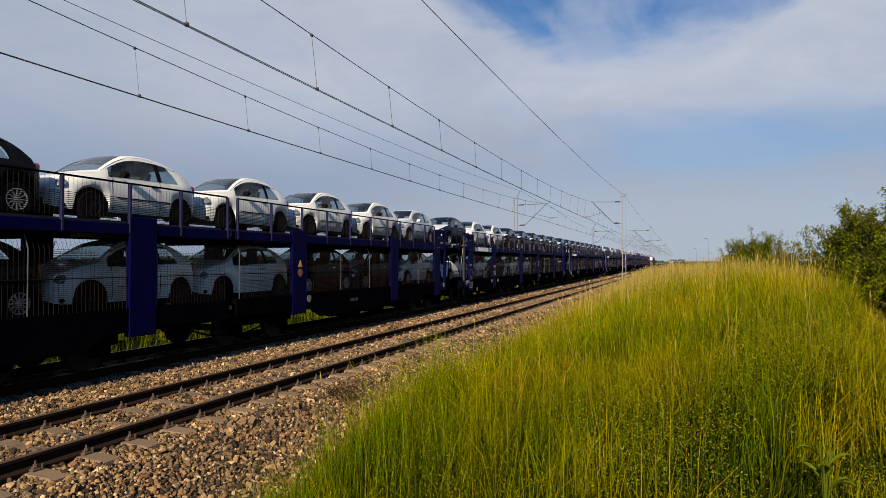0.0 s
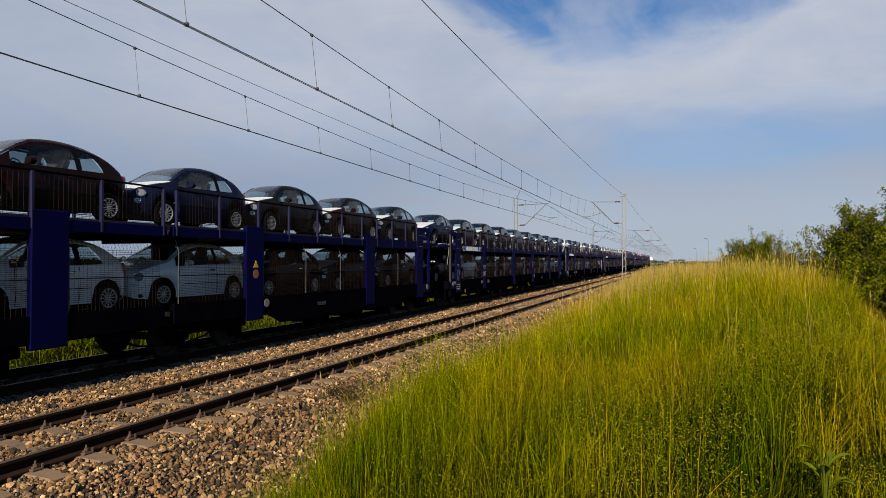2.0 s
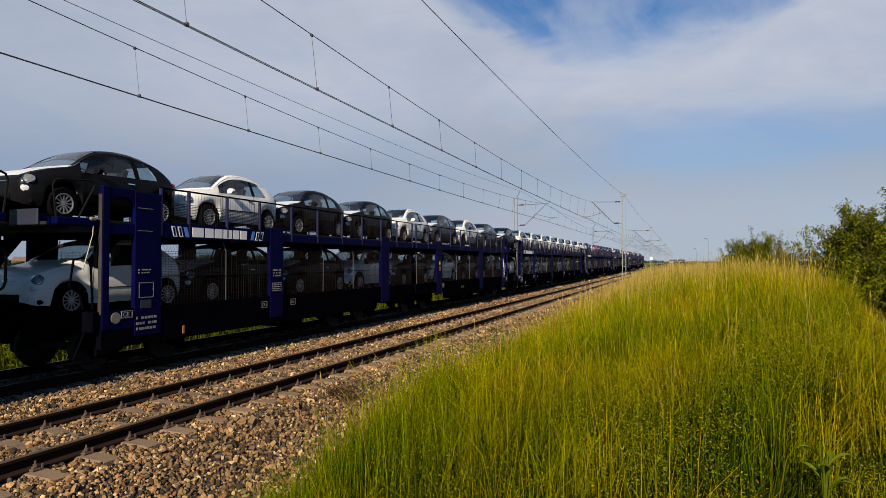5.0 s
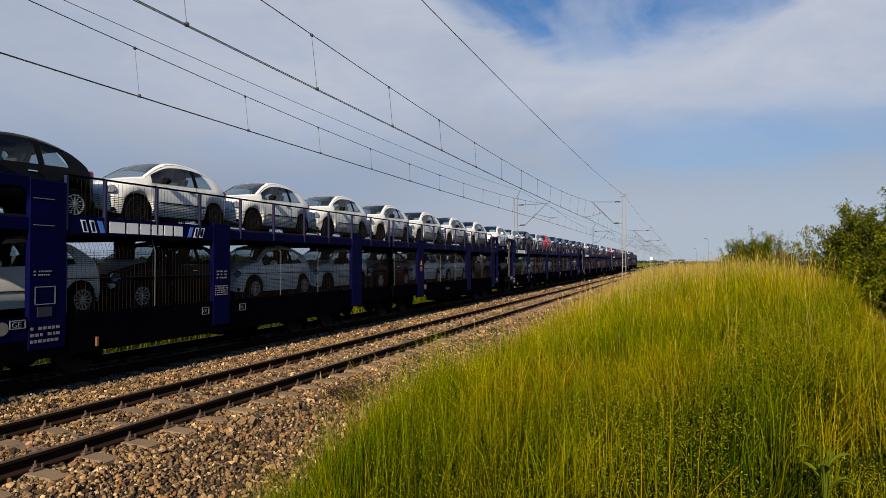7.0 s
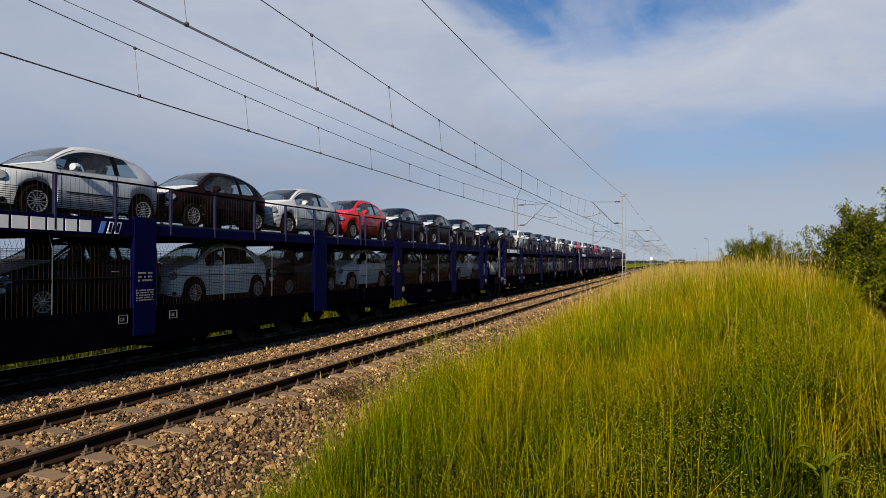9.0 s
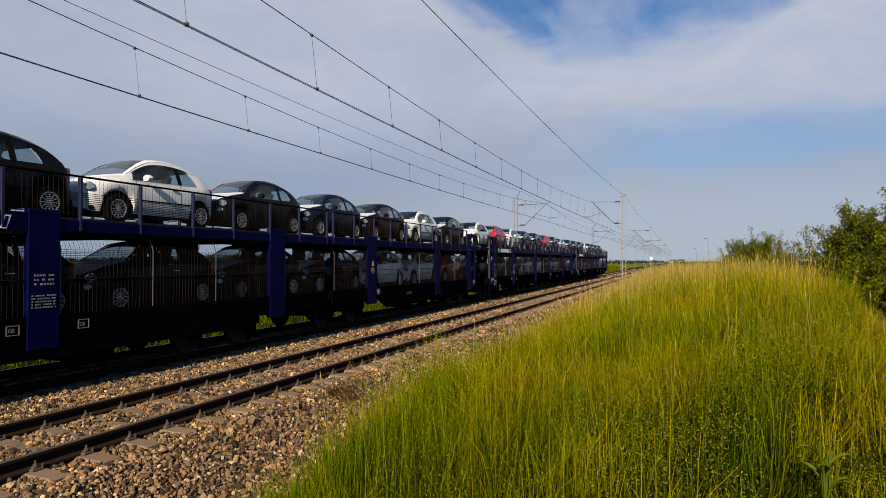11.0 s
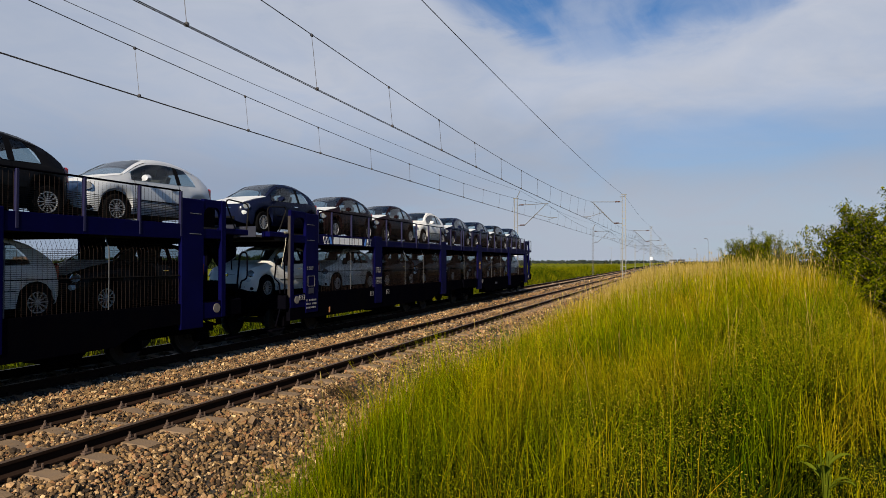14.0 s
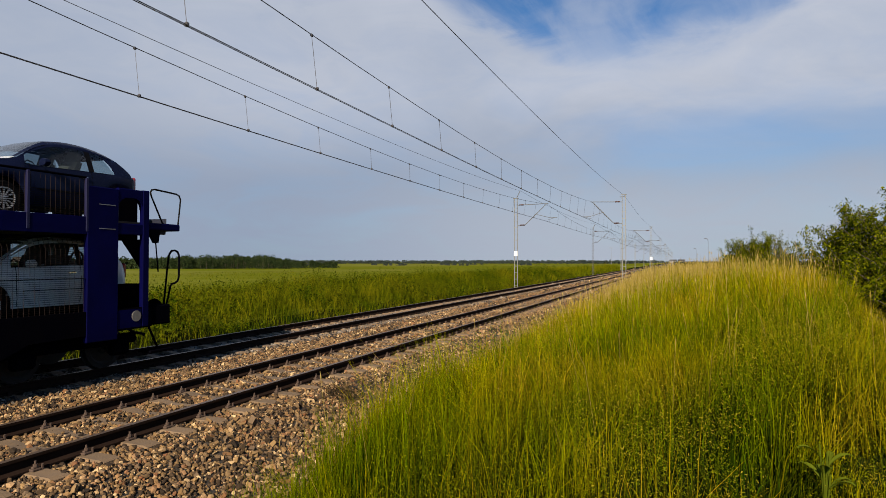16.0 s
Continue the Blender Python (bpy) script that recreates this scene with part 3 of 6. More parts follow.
def build_stones():
    rng = np.random.default_rng(5)
    out_p, out_s = [], []

    def scatter(x0, x1, y0, y1, per_m2, size, lift=0.0, all_round=False):
        n = int((x1 - x0) * (y1 - y0) * per_m2)
        x, y = rng.uniform(x0, x1, n), rng.uniform(y0, y1, n)
        keep = (x > -1.6 * y - 0.8) | all_round     # leaves out stones to the left of the camera's view
        for c in (NEAR, FAR):                     # leave the sleepers' tops and the rails bare
            on = np.abs(x - c) < 1.30
            ph = np.abs(((y - SLEEPER_0) / SLEEPER_STEP + 0.5) % 1 - 0.5) * SLEEPER_STEP
            keep &= ~(on & (ph < 0.125) & (rng.random(n) < 0.955))
            for r in (-0.7525, 0.7525):
                keep &= np.abs(x - c - r) > 0.10
        s = size * rng.lognormal(0, 0.28, n)
        z = np.maximum(bed_z(x), ground_z(x, y)) + s * rng.uniform(-0.6, 0.6 + 0.4 * (size < 0.026), n) + lift
        for c in (NEAR, FAR):
            z = np.where(np.abs(x - c) < 1.3, z + 0.008, z)
        out_p.append(np.stack([x, y, z], -1)[keep])
        out_s.append(s[keep])

    def lay(label, fine):
        pos, size = np.concatenate(out_p), np.concatenate(out_s)
        far = pos[:, 0] + rng.normal(0, 0.12, len(pos)) < -9.95         # greyer stone on the farther track, darkened further for the train's shade
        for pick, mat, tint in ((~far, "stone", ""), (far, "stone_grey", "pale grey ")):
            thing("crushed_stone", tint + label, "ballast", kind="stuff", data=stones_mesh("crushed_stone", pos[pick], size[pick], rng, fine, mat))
        out_p.clear(), out_s.clear()

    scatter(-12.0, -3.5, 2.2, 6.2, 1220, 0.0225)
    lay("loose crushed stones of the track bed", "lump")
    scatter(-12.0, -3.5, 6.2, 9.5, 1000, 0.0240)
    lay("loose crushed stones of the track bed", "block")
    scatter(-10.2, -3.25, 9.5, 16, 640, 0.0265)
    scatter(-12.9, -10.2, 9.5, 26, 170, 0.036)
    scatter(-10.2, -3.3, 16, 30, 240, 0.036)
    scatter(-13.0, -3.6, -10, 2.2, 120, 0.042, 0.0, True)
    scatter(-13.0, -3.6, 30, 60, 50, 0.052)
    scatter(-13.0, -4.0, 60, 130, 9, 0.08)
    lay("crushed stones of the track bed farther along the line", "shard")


def rail_outline(cx):
    half = [(0.036, 0.0), (0.036, -0.034), (0.010, -0.050), (0.010, -0.125), (0.070, -0.150), (0.070, -0.168)]
    return [(cx + x, z) for x, z in half] + [(cx - x, z) for x, z in half[::-1]]


def rail_mesh(y0, y1):
    b = Build()
    b.sweep_y(rail_outline(0.0), y0, y1)
    b.s = [0] * len(b.f)
    me = b.mesh("rail", ["rail_side", "rail_head"])
    for p in me.polygons:
        if p.normal.z > 0.7 and p.center.z > -0.01:
            p.material_index = 1
    return me


def sleeper_mesh():
    b = Build()
    o = [(-1.25, -0.38), (-1.25, -0.19), (-1.18, -0.17), (-0.45, -0.165), (-0.30, -0.20), (0.30, -0.20), (0.45, -0.165), (1.18, -0.17), (1.25, -0.19), (1.25, -0.38)]
    n = len(o)
    v, f = [], []
    for y, s in ((-0.14, 0.0), (-0.105, 1.0), (0.105, 1.0), (0.14, 0.0)):
        for x, z in o:
            v.append((x, y, z if s else min(z, -0.25) if z > -0.3 else z))
    for r in range(3):
        f += [(r * n + i, r * n + (i + 1) % n, (r + 1) * n + (i + 1) % n, (r + 1) * n + i) for i in range(n)]
    b.add(v, f)
    return b.mesh("sleeper", "concrete")


def clip_mesh():
    """Rail fastening: a clip plate on the rail foot with its bolt and nut."""
    b = Build()
    b.box(0.055, 0.125, -0.05, 0.05, -0.165, -0.140, 0.006)
    b.box(0.070, 0.110, -0.035, 0.035, -0.142, -0.118, 0.006)
    b.lathe((0.092, 0, -0.12), "z", [(0, 0.022), (0.028, 0.022), (0.028, 0.012), (0.062, 0.011)], 6)
    b.box(0.112, 0.128, 0.05, 0.075, -0.168, -0.10, 0.004)
    return b.mesh("rail_clip", "rust")


def build_tracks():
    sl, cl = sleeper_mesh(), clip_mesh()
    rail = rail_mesh(-60, 900)
    for name, cx, count, label in (("near_track", NEAR, 90, "railway track with rusty rails on concrete sleepers"),
                                   ("far_track", FAR, 34, "railway track under the train, rusty rails on concrete sleepers")):
        t = thing(name, label, "railway track", kind="structure")
        t.location = (cx, 0, 0)
        for s in (-0.7525, 0.7525):
            part("rail", rail, None, t, at=pose(s, 0, 0))
        far = Build()
        for k in range(-8, 520):
            y = SLEEPER_0 + SLEEPER_STEP * k
            if -6 <= k < count - 6:
                part("sleeper", sl, None, t, at=pose(0, y, 0))
            elif k < 300:
                far.box(-1.25, 1.25, y - 0.12, y + 0.12, -0.3, -0.168)
        part("sleeper_row", far, "concrete", t)["kind"] = "stuff"
        rest = Build()
        for k in range(-8, 200):
            y = SLEEPER_0 + SLEEPER_STEP * k
            for s in (-0.7525, 0.7525):
                for side in (1, -1):
                    if cx == NEAR and -3 <= k < 15:
                        part("rail_clip", cl, None, t, at=pose(s, y, 0, 0, 0, 0 if side > 0 else 180))
                    else:
                        xx = s + side * 0.09
                        rest.box(xx - 0.025, xx + 0.025, y - 0.03, y + 0.03, -0.168, -0.10)
        # far clips take the darker rail colour to stand for the train's shade
        part("rail_clip_row", rest, "rust" if cx == NEAR else "rail_side", t)["kind"] = "stuff"


# ---------------------------------------------------------------- overhead line
MAST_0, MAST_STEP = 56.5, 55.0


def wire(y0, y1, z_end, z_mid, n=14):
    """Points of a wire that sags between two supports."""
    out = []
    for i in range(n + 1):
        t = i / n
        out.append((y0 + (y1 - y0) * t, z_end - (z_end - z_mid) * 4 * t * (1 - t)))
    return out


def build_wires():
    for name, cx, in (("near", NEAR), ("far", FAR)):
        t = thing("overhead_line", "double contact wire hung by droppers from a messenger wire", "overhead wire", "overhead lines")
        for k in range(-1, 8):
            y0, y1 = MAST_0 + (k - 0) * MAST_STEP, MAST_0 + (k + 1) * MAST_STEP
            st = 0.22 if k % 2 else -0.22
            r = 0.010 if k < 1 else 0.018
            con, mes = wire(y0, y1, 5.78, 5.66), wire(y0, y1, 7.38 if cx == NEAR else 7.3, 6.56 if cx == NEAR else 6.42)
            xs = lambda y: cx + st * (1 - 2 * (y - y0) / (y1 - y0))
            for d in (-0.022, 0.022):
                part("contact_wire", Build().tube([(xs(y) + d, y, z) for y, z in con], r * 0.8, 5), "copper_wire", t)
            part("messenger_wire", Build().tube([(cx, y, z) for y, z in mes], r, 5), "copper_wire", t)
            steps = 14
            for i in range(steps):
                q = (i + 0.5) / steps if k != -1 else ((11.3 if cx == NEAR else 10.4) + 3.76 * (i - 2) - y0) / (y1 - y0)
                if not 0.02 < q < 0.98 or k > 3:
                    continue
                y = y0 + (y1 - y0) * q
                zc = 5.78 - 0.12 * 4 * q * (1 - q)
                zm = (7.38 - 0.82 * 4 * q * (1 - q)) if cx == NEAR else (7.3 - 0.88 * 4 * q * (1 - q))
                d = Build().tube([(xs(y), y, zc), (cx, y, zm)], r * 0.6, 4)
                d.box(xs(y) - 0.03, xs(y) + 0.03, y - 0.03, y + 0.03, zc - 0.02, zc + 0.05, 0.01)
                d.box(cx - 0.02, cx + 0.02, y - 0.035, y + 0.035, zm - 0.04, zm + 0.02, 0.008)
                part("dropper", d, "copper_wire", t)
    f1 = thing("feeder_wire", "thin bare wire carried on the mast tops beside the line", "overhead wire", "feeder wires")
    f2 = thing("feeder_wire", "thin bare wire carried on the mast tops across the line", "overhead wire", "feeder wires")
    for k in range(-1, 8):
        y0, y1 = MAST_0 + k * MAST_STEP, MAST_0 + (k + 1) * MAST_STEP
        r = 0.009 if k < 1 else 0.016
        lowest = y0 + 13.0 if k == -1 else (y0 + y1) / 2
        part("wire_span", Build().tube([(-4.55, y, 7.03 + 0.00048 * (y - lowest) ** 2 + (0.55 if k > -1 else 0)) for y, z in wire(y0, y1, 0, 0)], r, 5), "copper_wire", f1)
        part("wire_span", Build().tube([(-13.8, y, z) for y, z in wire(y0, y1, 8.6, 8.15)], r, 5), "copper_wire", f2)


def build_mast(x, y, side, label, insulators_on_top, steel="galvanised"):
    """A lattice mast of two channels with battens, and its cantilever over the track. side: +1 when the track lies at greater x."""
    m = thing("catenary_mast", label, "catenary mast", "catenary masts")
    m.location = (x, y, 0)
    for d in (-0.14, 0.14):
        part("upright", Build().box(d - 0.026, d + 0.026, -0.05, 0.05, -0.6, 7.9, 0.008), steel, m)
    for i in range(14):
        z = -0.2 + i * 0.6
        part("batten", Build().box(-0.14, 0.14, -0.058, -0.05, z - 0.018, z + 0.018), steel, m)
    part("footing", Build().box(-0.35, 0.35, -0.35, 0.35, -1.1, -0.45, 0.04), "concrete", m)
    part("mast_cap", Build().box(-0.24, 0.24, -0.07, 0.07, 7.9, 7.96, 0.01), "galvanised", m)
    reach = abs((NEAR if x > -9 else FAR) - x)
    px = lambda q: side * q
    part("top_bracket", Build().tube([(px(0.15), 0, 7.28), (px(reach + 0.1), 0, 7.36)], 0.03, 6), "dark_steel", m)
    part("strut", Build().tube([(px(0.15), 0, 5.35), (px(0.9), 0, 5.45), (px(reach - 0.1), 0, 7.3)], 0.032, 6), "dark_steel", m)
    part("steady_arm", Build().tube([(px(reach * 0.62), 0, 6.42), (px(reach + 0.2), 0, 6.05), (px(reach + 0.9), 0, 6.05)], 0.022, 6), "dark_steel", m)
    part("drop_arm", Build().tube([(px(reach + 0.7), 0, 6.05), (px(reach), 0, 5.84)], 0.016, 5), "dark_steel", m)
    part("hanger", Build().tube([(px(reach), 0, 7.34), (px(reach), 0, 7.28)], 0.02, 5), "dark_steel", m)
    for q, z in ((0.55, 7.30), (0.62, 5.42)):
        part("insulator", Build().lathe((px(q), 0, z), "x", [(-0.22, 0.03), (-0.18, 0.075), (-0.1, 0.045), (-0.05, 0.075), (0.03, 0.045), (0.08, 0.075), (0.15, 0.045), (0.2, 0.07), (0.22, 0.03)], 8), "insulator", m)
    if insulators_on_top:
        part("top_insulator", Build().tube([(0.05, 0, 7.9), (0.4, 0, 8.6)], 0.03, 6), "dark_steel", m)
    else:
        part("top_arm", Build().tube([(-0.35, 0, 7.72), (0.2, 0, 7.72)], 0.03, 6), "dark_steel", m)
    return m


def build_masts():
    for k in range(0, 8):
        y = MAST_0 + MAST_STEP * k
        a = build_mast(-4.55, y, -1, "pale galvanised lattice mast with a cantilever over the nearer track", False)
        b = build_mast(-14.25, y, 1, ("dark" if k == 1 else "pale") + " lattice mast with a cantilever over the farther track", True, "dark_steel" if k == 1 else "galvanised")
        if k == 0:
            part("sign_plate", Build().box(-0.16, 0.16, -0.075, -0.062, 2.55, 3.0, 0.004), "white_mark", b, "white plate")
        if k == 1:
            part("sign_plate", Build().box(-0.2, 0.2, -0.075, -0.062, 2.3, 2.8, 0.004), "white_mark", a, "white plate")


# ---------------------------------------------------------------- car-carrying wagons
WAGON = 31.0                     # from one wagon to the next
TAIL = 28.45                     # length of the body


def mesh_panel(y0, y1, z0, z1, lean, spacing=0.085, level=0.0011):
    """Safety grid: upright rods with finer level wires; the top bends inwards by lean."""
    b = Build()
    n = max(2, int((y1 - y0) / spacing))
    zk = z1 - 0.22
    for i in range(n + 1):
        y = y0 + (y1 - y0) * i / n
        w = 0.0029
        for (xa, za, xb, zb) in ((0, z0, 0, zk), (0, zk, -lean, z1)):
            b.add([(xa, y - w, za), (xa, y + w, za), (xb, y + w, zb), (xb, y - w, zb),
                   (xa + 1.3 * w, y, za), (xb + 1.3 * w, y, zb)], [(0, 1, 2, 3), (1, 4, 5, 2), (4, 0, 3, 5)])
    z = z0 + 0.04
    b.slot = 2
    while z < zk:
        b.add([(0.002, y0, z - level), (0.002, y1, z - level), (0.002, y1, z + level), (0.002, y0, z + level)], [(0, 1, 2, 3)])
        z += 0.034
    return b


def wheelset_mesh():
    b = Build()
    b.tube([(-0.95, 0, 0), (0.95, 0, 0)], 0.085, 10)
    for s in (-1, 1):
        prof = [(-0.07, 0.30), (-0.07, 0.435), (-0.045, 0.455), (-0.04, 0.425), (0.06, 0.42), (0.065, 0.34), (0.035, 0.30), (0.035, 0.15), (0.10, 0.12), (0.10, 0.06)]
        b.lathe((s * 0.74, 0, 0), "x", [(s * a, r) for a, r in prof], 24)
    return b.mesh("wheelset", "wheel_steel", 35)


AXLES = (0.42, 2.15, 9.2, 10.95, 14.85, 16.75, TAIL - 2.1, TAIL - 0.4)
AXLE_Z = 0.42


def bars(b, x, y, z, width, height, rows, seed):
    """Short strokes standing for small unreadable writing."""
    rng = random.Random(seed)
    for r in range(rows):
        zz = z - r * height * 1.6
        yy = y
        while yy < y + width:
            w = rng.uniform(0.028, 0.05) * height / 0.05
            b.box(x, x + 0.006, yy, min(yy + w, y + width), zz - height * 0.75, zz)
            yy += w + (0.02 if rng.random() < 0.8 else 0.07) * height / 0.05


def build_wagon():
    w = thing("car_carrier_wagon", "double-deck dark blue articulated car-carrier wagon with grid sides", "railway wagon", "wagons of the train")
    S = 1.50
    # lower frame of the two halves
    for y0, y1 in ((0.0, 14.1), (14.35, TAIL)):
        for s in (-1, 1):
            xa, xb = sorted((s * (S - 0.12), s * S))
            b = Build()
            ol = [(y0, 1.18), (y1, 1.18), (y1, 0.78), (y1 - 2.4, 0.73), (y1 - 3.0, 0.47), (y0 + 3.8, 0.47), (y0 + 3.2, 0.73), (y0, 0.78)] if y0 > 5 else \
                 [(y0, 1.18), (y1, 1.18), (y1, 0.78), (y1 - 3.2, 0.73), (y1 - 3.8, 0.47), (y0, 0.47)]
            b.prism(ol, xa, xb)
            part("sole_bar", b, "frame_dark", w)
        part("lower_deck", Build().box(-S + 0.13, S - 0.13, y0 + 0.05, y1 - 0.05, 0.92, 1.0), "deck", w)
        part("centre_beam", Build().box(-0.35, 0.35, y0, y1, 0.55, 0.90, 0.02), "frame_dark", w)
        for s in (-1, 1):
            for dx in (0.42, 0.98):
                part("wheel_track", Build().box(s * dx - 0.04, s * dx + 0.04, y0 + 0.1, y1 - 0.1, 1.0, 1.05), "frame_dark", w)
    # upper deck
    for y0, y1 in ((-0.55, 14.15), (14.3, TAIL + 0.55)):
        part("upper_deck", Build().box(-S + 0.12, S - 0.12, y0, y1, 2.62, 2.72, 0.01).box(1.19, 1.215, y0, y1, 2.72, 2.85).box(-1.215, -1.19, y0, y1, 2.72, 2.92), "deck", w)
        for s in (-1, 1):
            xa, xb = sorted((s * (S - 0.1), s * S))
            part("upper_beam", Build().box(xa, xb, max(y0, 0.0), min(y1, TAIL), 2.575, 2.79, 0.015), "blue", w)
            part("wheel_channel", Build().box(s * 0.72 - 0.16, s * 0.72 + 0.16, y0, y1, 2.73, 2.77), "frame_dark", w)
        for i in range(5):
            yy = y0 + 0.8 + i * (y1 - y0 - 1.6) / 4
            part("cross_member", Build().box(-S + 0.12, S - 0.12, yy - 0.06, yy + 0.06, 2.48, 2.615), "frame_dark", w)
    # towers at the ends, posts between
    for end, (ya, yb) in enumerate(((0.0, 1.38), (TAIL - 1.38, TAIL))):
        for s in (-1, 1):
            xa, xb = sorted((s * (S - 0.09), s * (S + 0.012)))
            outer = (ya, ya + 0.16) if end == 0 else (yb - 0.16, yb)
            wide = (ya + 0.72, yb) if end == 0 else (ya, yb - 0.72)
            part("tower_post", Build().box(xa, xb, *outer, 0.80, 3.46, 0.015), "blue", w)
            part("tower_panel", Build().box(xa, xb, *wide, 0.62, 3.42, 0.015), "blue", w)
            mid = (outer[1], wide[0]) if end == 0 else (wide[1], outer[0])
            arch = Build().box(xa, xb - 0.01, *mid, 3.27, 3.45, 0.01)
            r = 0.20
            for edge, d in ((mid[0], 1), (mid[1], -1)):      # rounded upper corners of the opening
                arch.prism([(edge, 3.28)] + [(edge + d * r * (1 - math.sin(q * math.pi / 12)), 3.28 - r * (1 - math.cos(q * math.pi / 12))) for q in range(7)], xa, xb - 0.011)
            part("tower_web", arch, "blue", w)
            if end == 0 and s > 0:
                # sunlit front face of the blue post, painted as a lighter grey plate
                part("edge_plate", Build().box(xa + 0.008, xb - 0.008, ya - 0.012, ya - 0.001, 1.10, 3.30, 0.003), "dusty_steel", w, "grey edge of the tower post, coloured as sunlit")
            part("tower_web", Build().box(*sorted((s * (S - 0.25), s * (S - 0.12))), *mid, 2.50, 2.80, 0.01), "frame_dark", w)
            part("tower_web", Build().box(xa, xb - 0.01, *mid, 0.80, 1.16, 0.01), "blue", w)
        yo = -1 if end == 0 else 1
        ye = ya if end == 0 else yb
        yy = sorted((ye, ye + yo * 0.16))
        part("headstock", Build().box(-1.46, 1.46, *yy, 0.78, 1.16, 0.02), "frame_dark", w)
        for s in (-1, 1):
            b = Build()
            prof = [(0.0, 0.11), (0.30, 0.11), (0.30, 0.075), (0.56, 0.075), (0.56, 0.225), (0.60, 0.235), (0.62, 0.10)]
            b.lathe((s * 0.875, ye + yo * 0.16, 1.05), "y", [(yo * a, r) for a, r in prof], 16)
            part("buffer", b, "frame_dark", w, angle=40)
            b = Build()
            b.tube([(s * 1.40, ye + yo * 0.10, 1.2), (s * 1.42, ye + yo * 0.16, 2.05), (s * 1.42, ye + yo * 0.30, 2.14), (s * 1.42, ye + yo * 0.50, 2.10), (s * 1.40, ye + yo * 0.56, 1.62), (s * 1.38, ye + yo * 0.34, 1.5), (s * 1.38, ye + yo * 0.28, 1.22)], 0.022, 6)
            if end == 1:                                 # taller bowed rail at the tail
                b = Build()
                b.tube([(s * 1.40, ye + dy, z) for dy, z in ((0.48, 1.15), (0.60, 2.14), (0.63, 2.23), (0.69, 2.29), (0.77, 2.30), (0.85, 2.27), (0.89, 2.20), (0.90, 2.10), (0.89, 1.74), (0.86, 1.66), (0.79, 1.62), (0.70, 1.60), (0.66, 1.56), (0.56, 1.19))], 0.022, 6)
            part("grab_rail", b, "frame_dark", w)
            b = Build()
            b.tube([(s * 1.42, ye + yo * dy, z) for dy, z in ((0.44, 2.80), (0.12, 3.38), (0.10, 3.45), (0.13, 3.50), (0.20, 3.52), (0.78, 3.48), (0.86, 3.45), (0.90, 3.37), (0.89, 3.28), (0.83, 2.80))], 0.018, 6)
            part("end_rail", b, "wire_mesh", w)
            part("end_bracket", Build().box(*sorted((s * 1.2, s * 1.46)), *sorted((ye + yo * 0.02, ye + yo * 0.86)), 2.70, 2.84, 0.02), "blue", w)
            if s < 0:
                continue
            part("step", Build().box(*sorted((s * 1.1, s * 1.44)), *sorted((ye + yo * 0.12, ye + yo * 0.70)), 0.24, 0.29, 0.01), "frame_dark", w)
            part("step_hanger", Build().tube([(s * 1.3, ye + yo * 0.15, 0.85), (s * 1.32, ye + yo * 0.4, 0.33)], 0.025, 5), "frame_dark", w)
        part("loading_flap", Build().box(-1.05, -0.35, *sorted((ye + yo * 0.86, ye + yo * 0.90)), 2.70, 2.98, 0.01), "flap", w)
        part("loading_flap", Build().box(0.35, 1.05, *sorted((ye + yo * 0.86, ye + yo * 0.90)), 2.70, 2.98, 0.01), "flap", w)
        if end == 1:
            # dark sheet added behind the opening so that no sky shows through
            part("tower_backing", Build().box(1.10, 1.13, ye - 0.74, ye + 0.06, 2.78, 3.34, 0.005), "frame_dark", w)
            part("end_sill", Build().box(1.06, 1.48, ye + 0.17, ye + 0.60, 0.80, 1.20, 0.03), "frame_dark", w)
            part("end_locker", Build().box(0.15, 1.15, ye - 0.12, ye + 0.30, 1.17, 1.62, 0.03), "frame_dark", w)
            part("deck_bracket", Build().prism([(ye + 0.04, 2.70), (ye + 0.34, 2.70), (ye + 0.30, 2.44), (ye + 0.22, 2.44)], 1.36, 1.44), "frame_dark", w)
            part("hanging_rod", Build().tube([(1.40, ye + 0.26, 2.46), (1.40, ye + 0.33, 1.86)], 0.014, 5), "frame_dark", w)
        else:
            part("hanging_rod", Build().tube([(1.44, -0.12, 2.86), (1.46, -0.16, 2.55), (1.45, -0.34, 1.92)], 0.010, 5), "rod_pale", w, "pale worn metal rod")
            part("rod_clamp", Build().box(1.42, 1.48, -0.22, -0.08, 2.80, 2.87, 0.02), "rod_pale", w)
        b = Build()
        b.tube([(0, ye, 1.0), (0, ye + yo * 0.7, 0.98), (0, ye + yo * 0.8, 0.62)], 0.06, 8)
        part("coupling", b, "frame_dark", w)
        part("end_plate", Build().box(-1.2, 1.2, *sorted((ye + yo * 0.02, ye + yo * 0.85)), 2.70, 2.76, 0.01), "deck", w)
        part("brake_hose", Build().tube([(0.5, ye + yo * 0.16, 0.9), (0.52, ye + yo * 0.5, 0.6), (0.5, ye + yo * 0.85, 0.5)], 0.03, 6), "tyre", w)
        part("gusset", Build().prism([(ye, 2.50), (ye - yo * 0.5, 2.50), (ye - yo * 0.05, 1.95), (ye, 1.95)], -1.38, -1.30), "frame_dark", w)
        part("gusset", Build().prism([(ye, 2.50), (ye - yo * 0.5, 2.50), (ye - yo * 0.05, 1.95), (ye, 1.95)], 1.30, 1.38), "frame_dark", w)
    posts = ((4.95, 5.52), (11.28, 11.95), (16.62, 17.30), (22.78, 23.40))
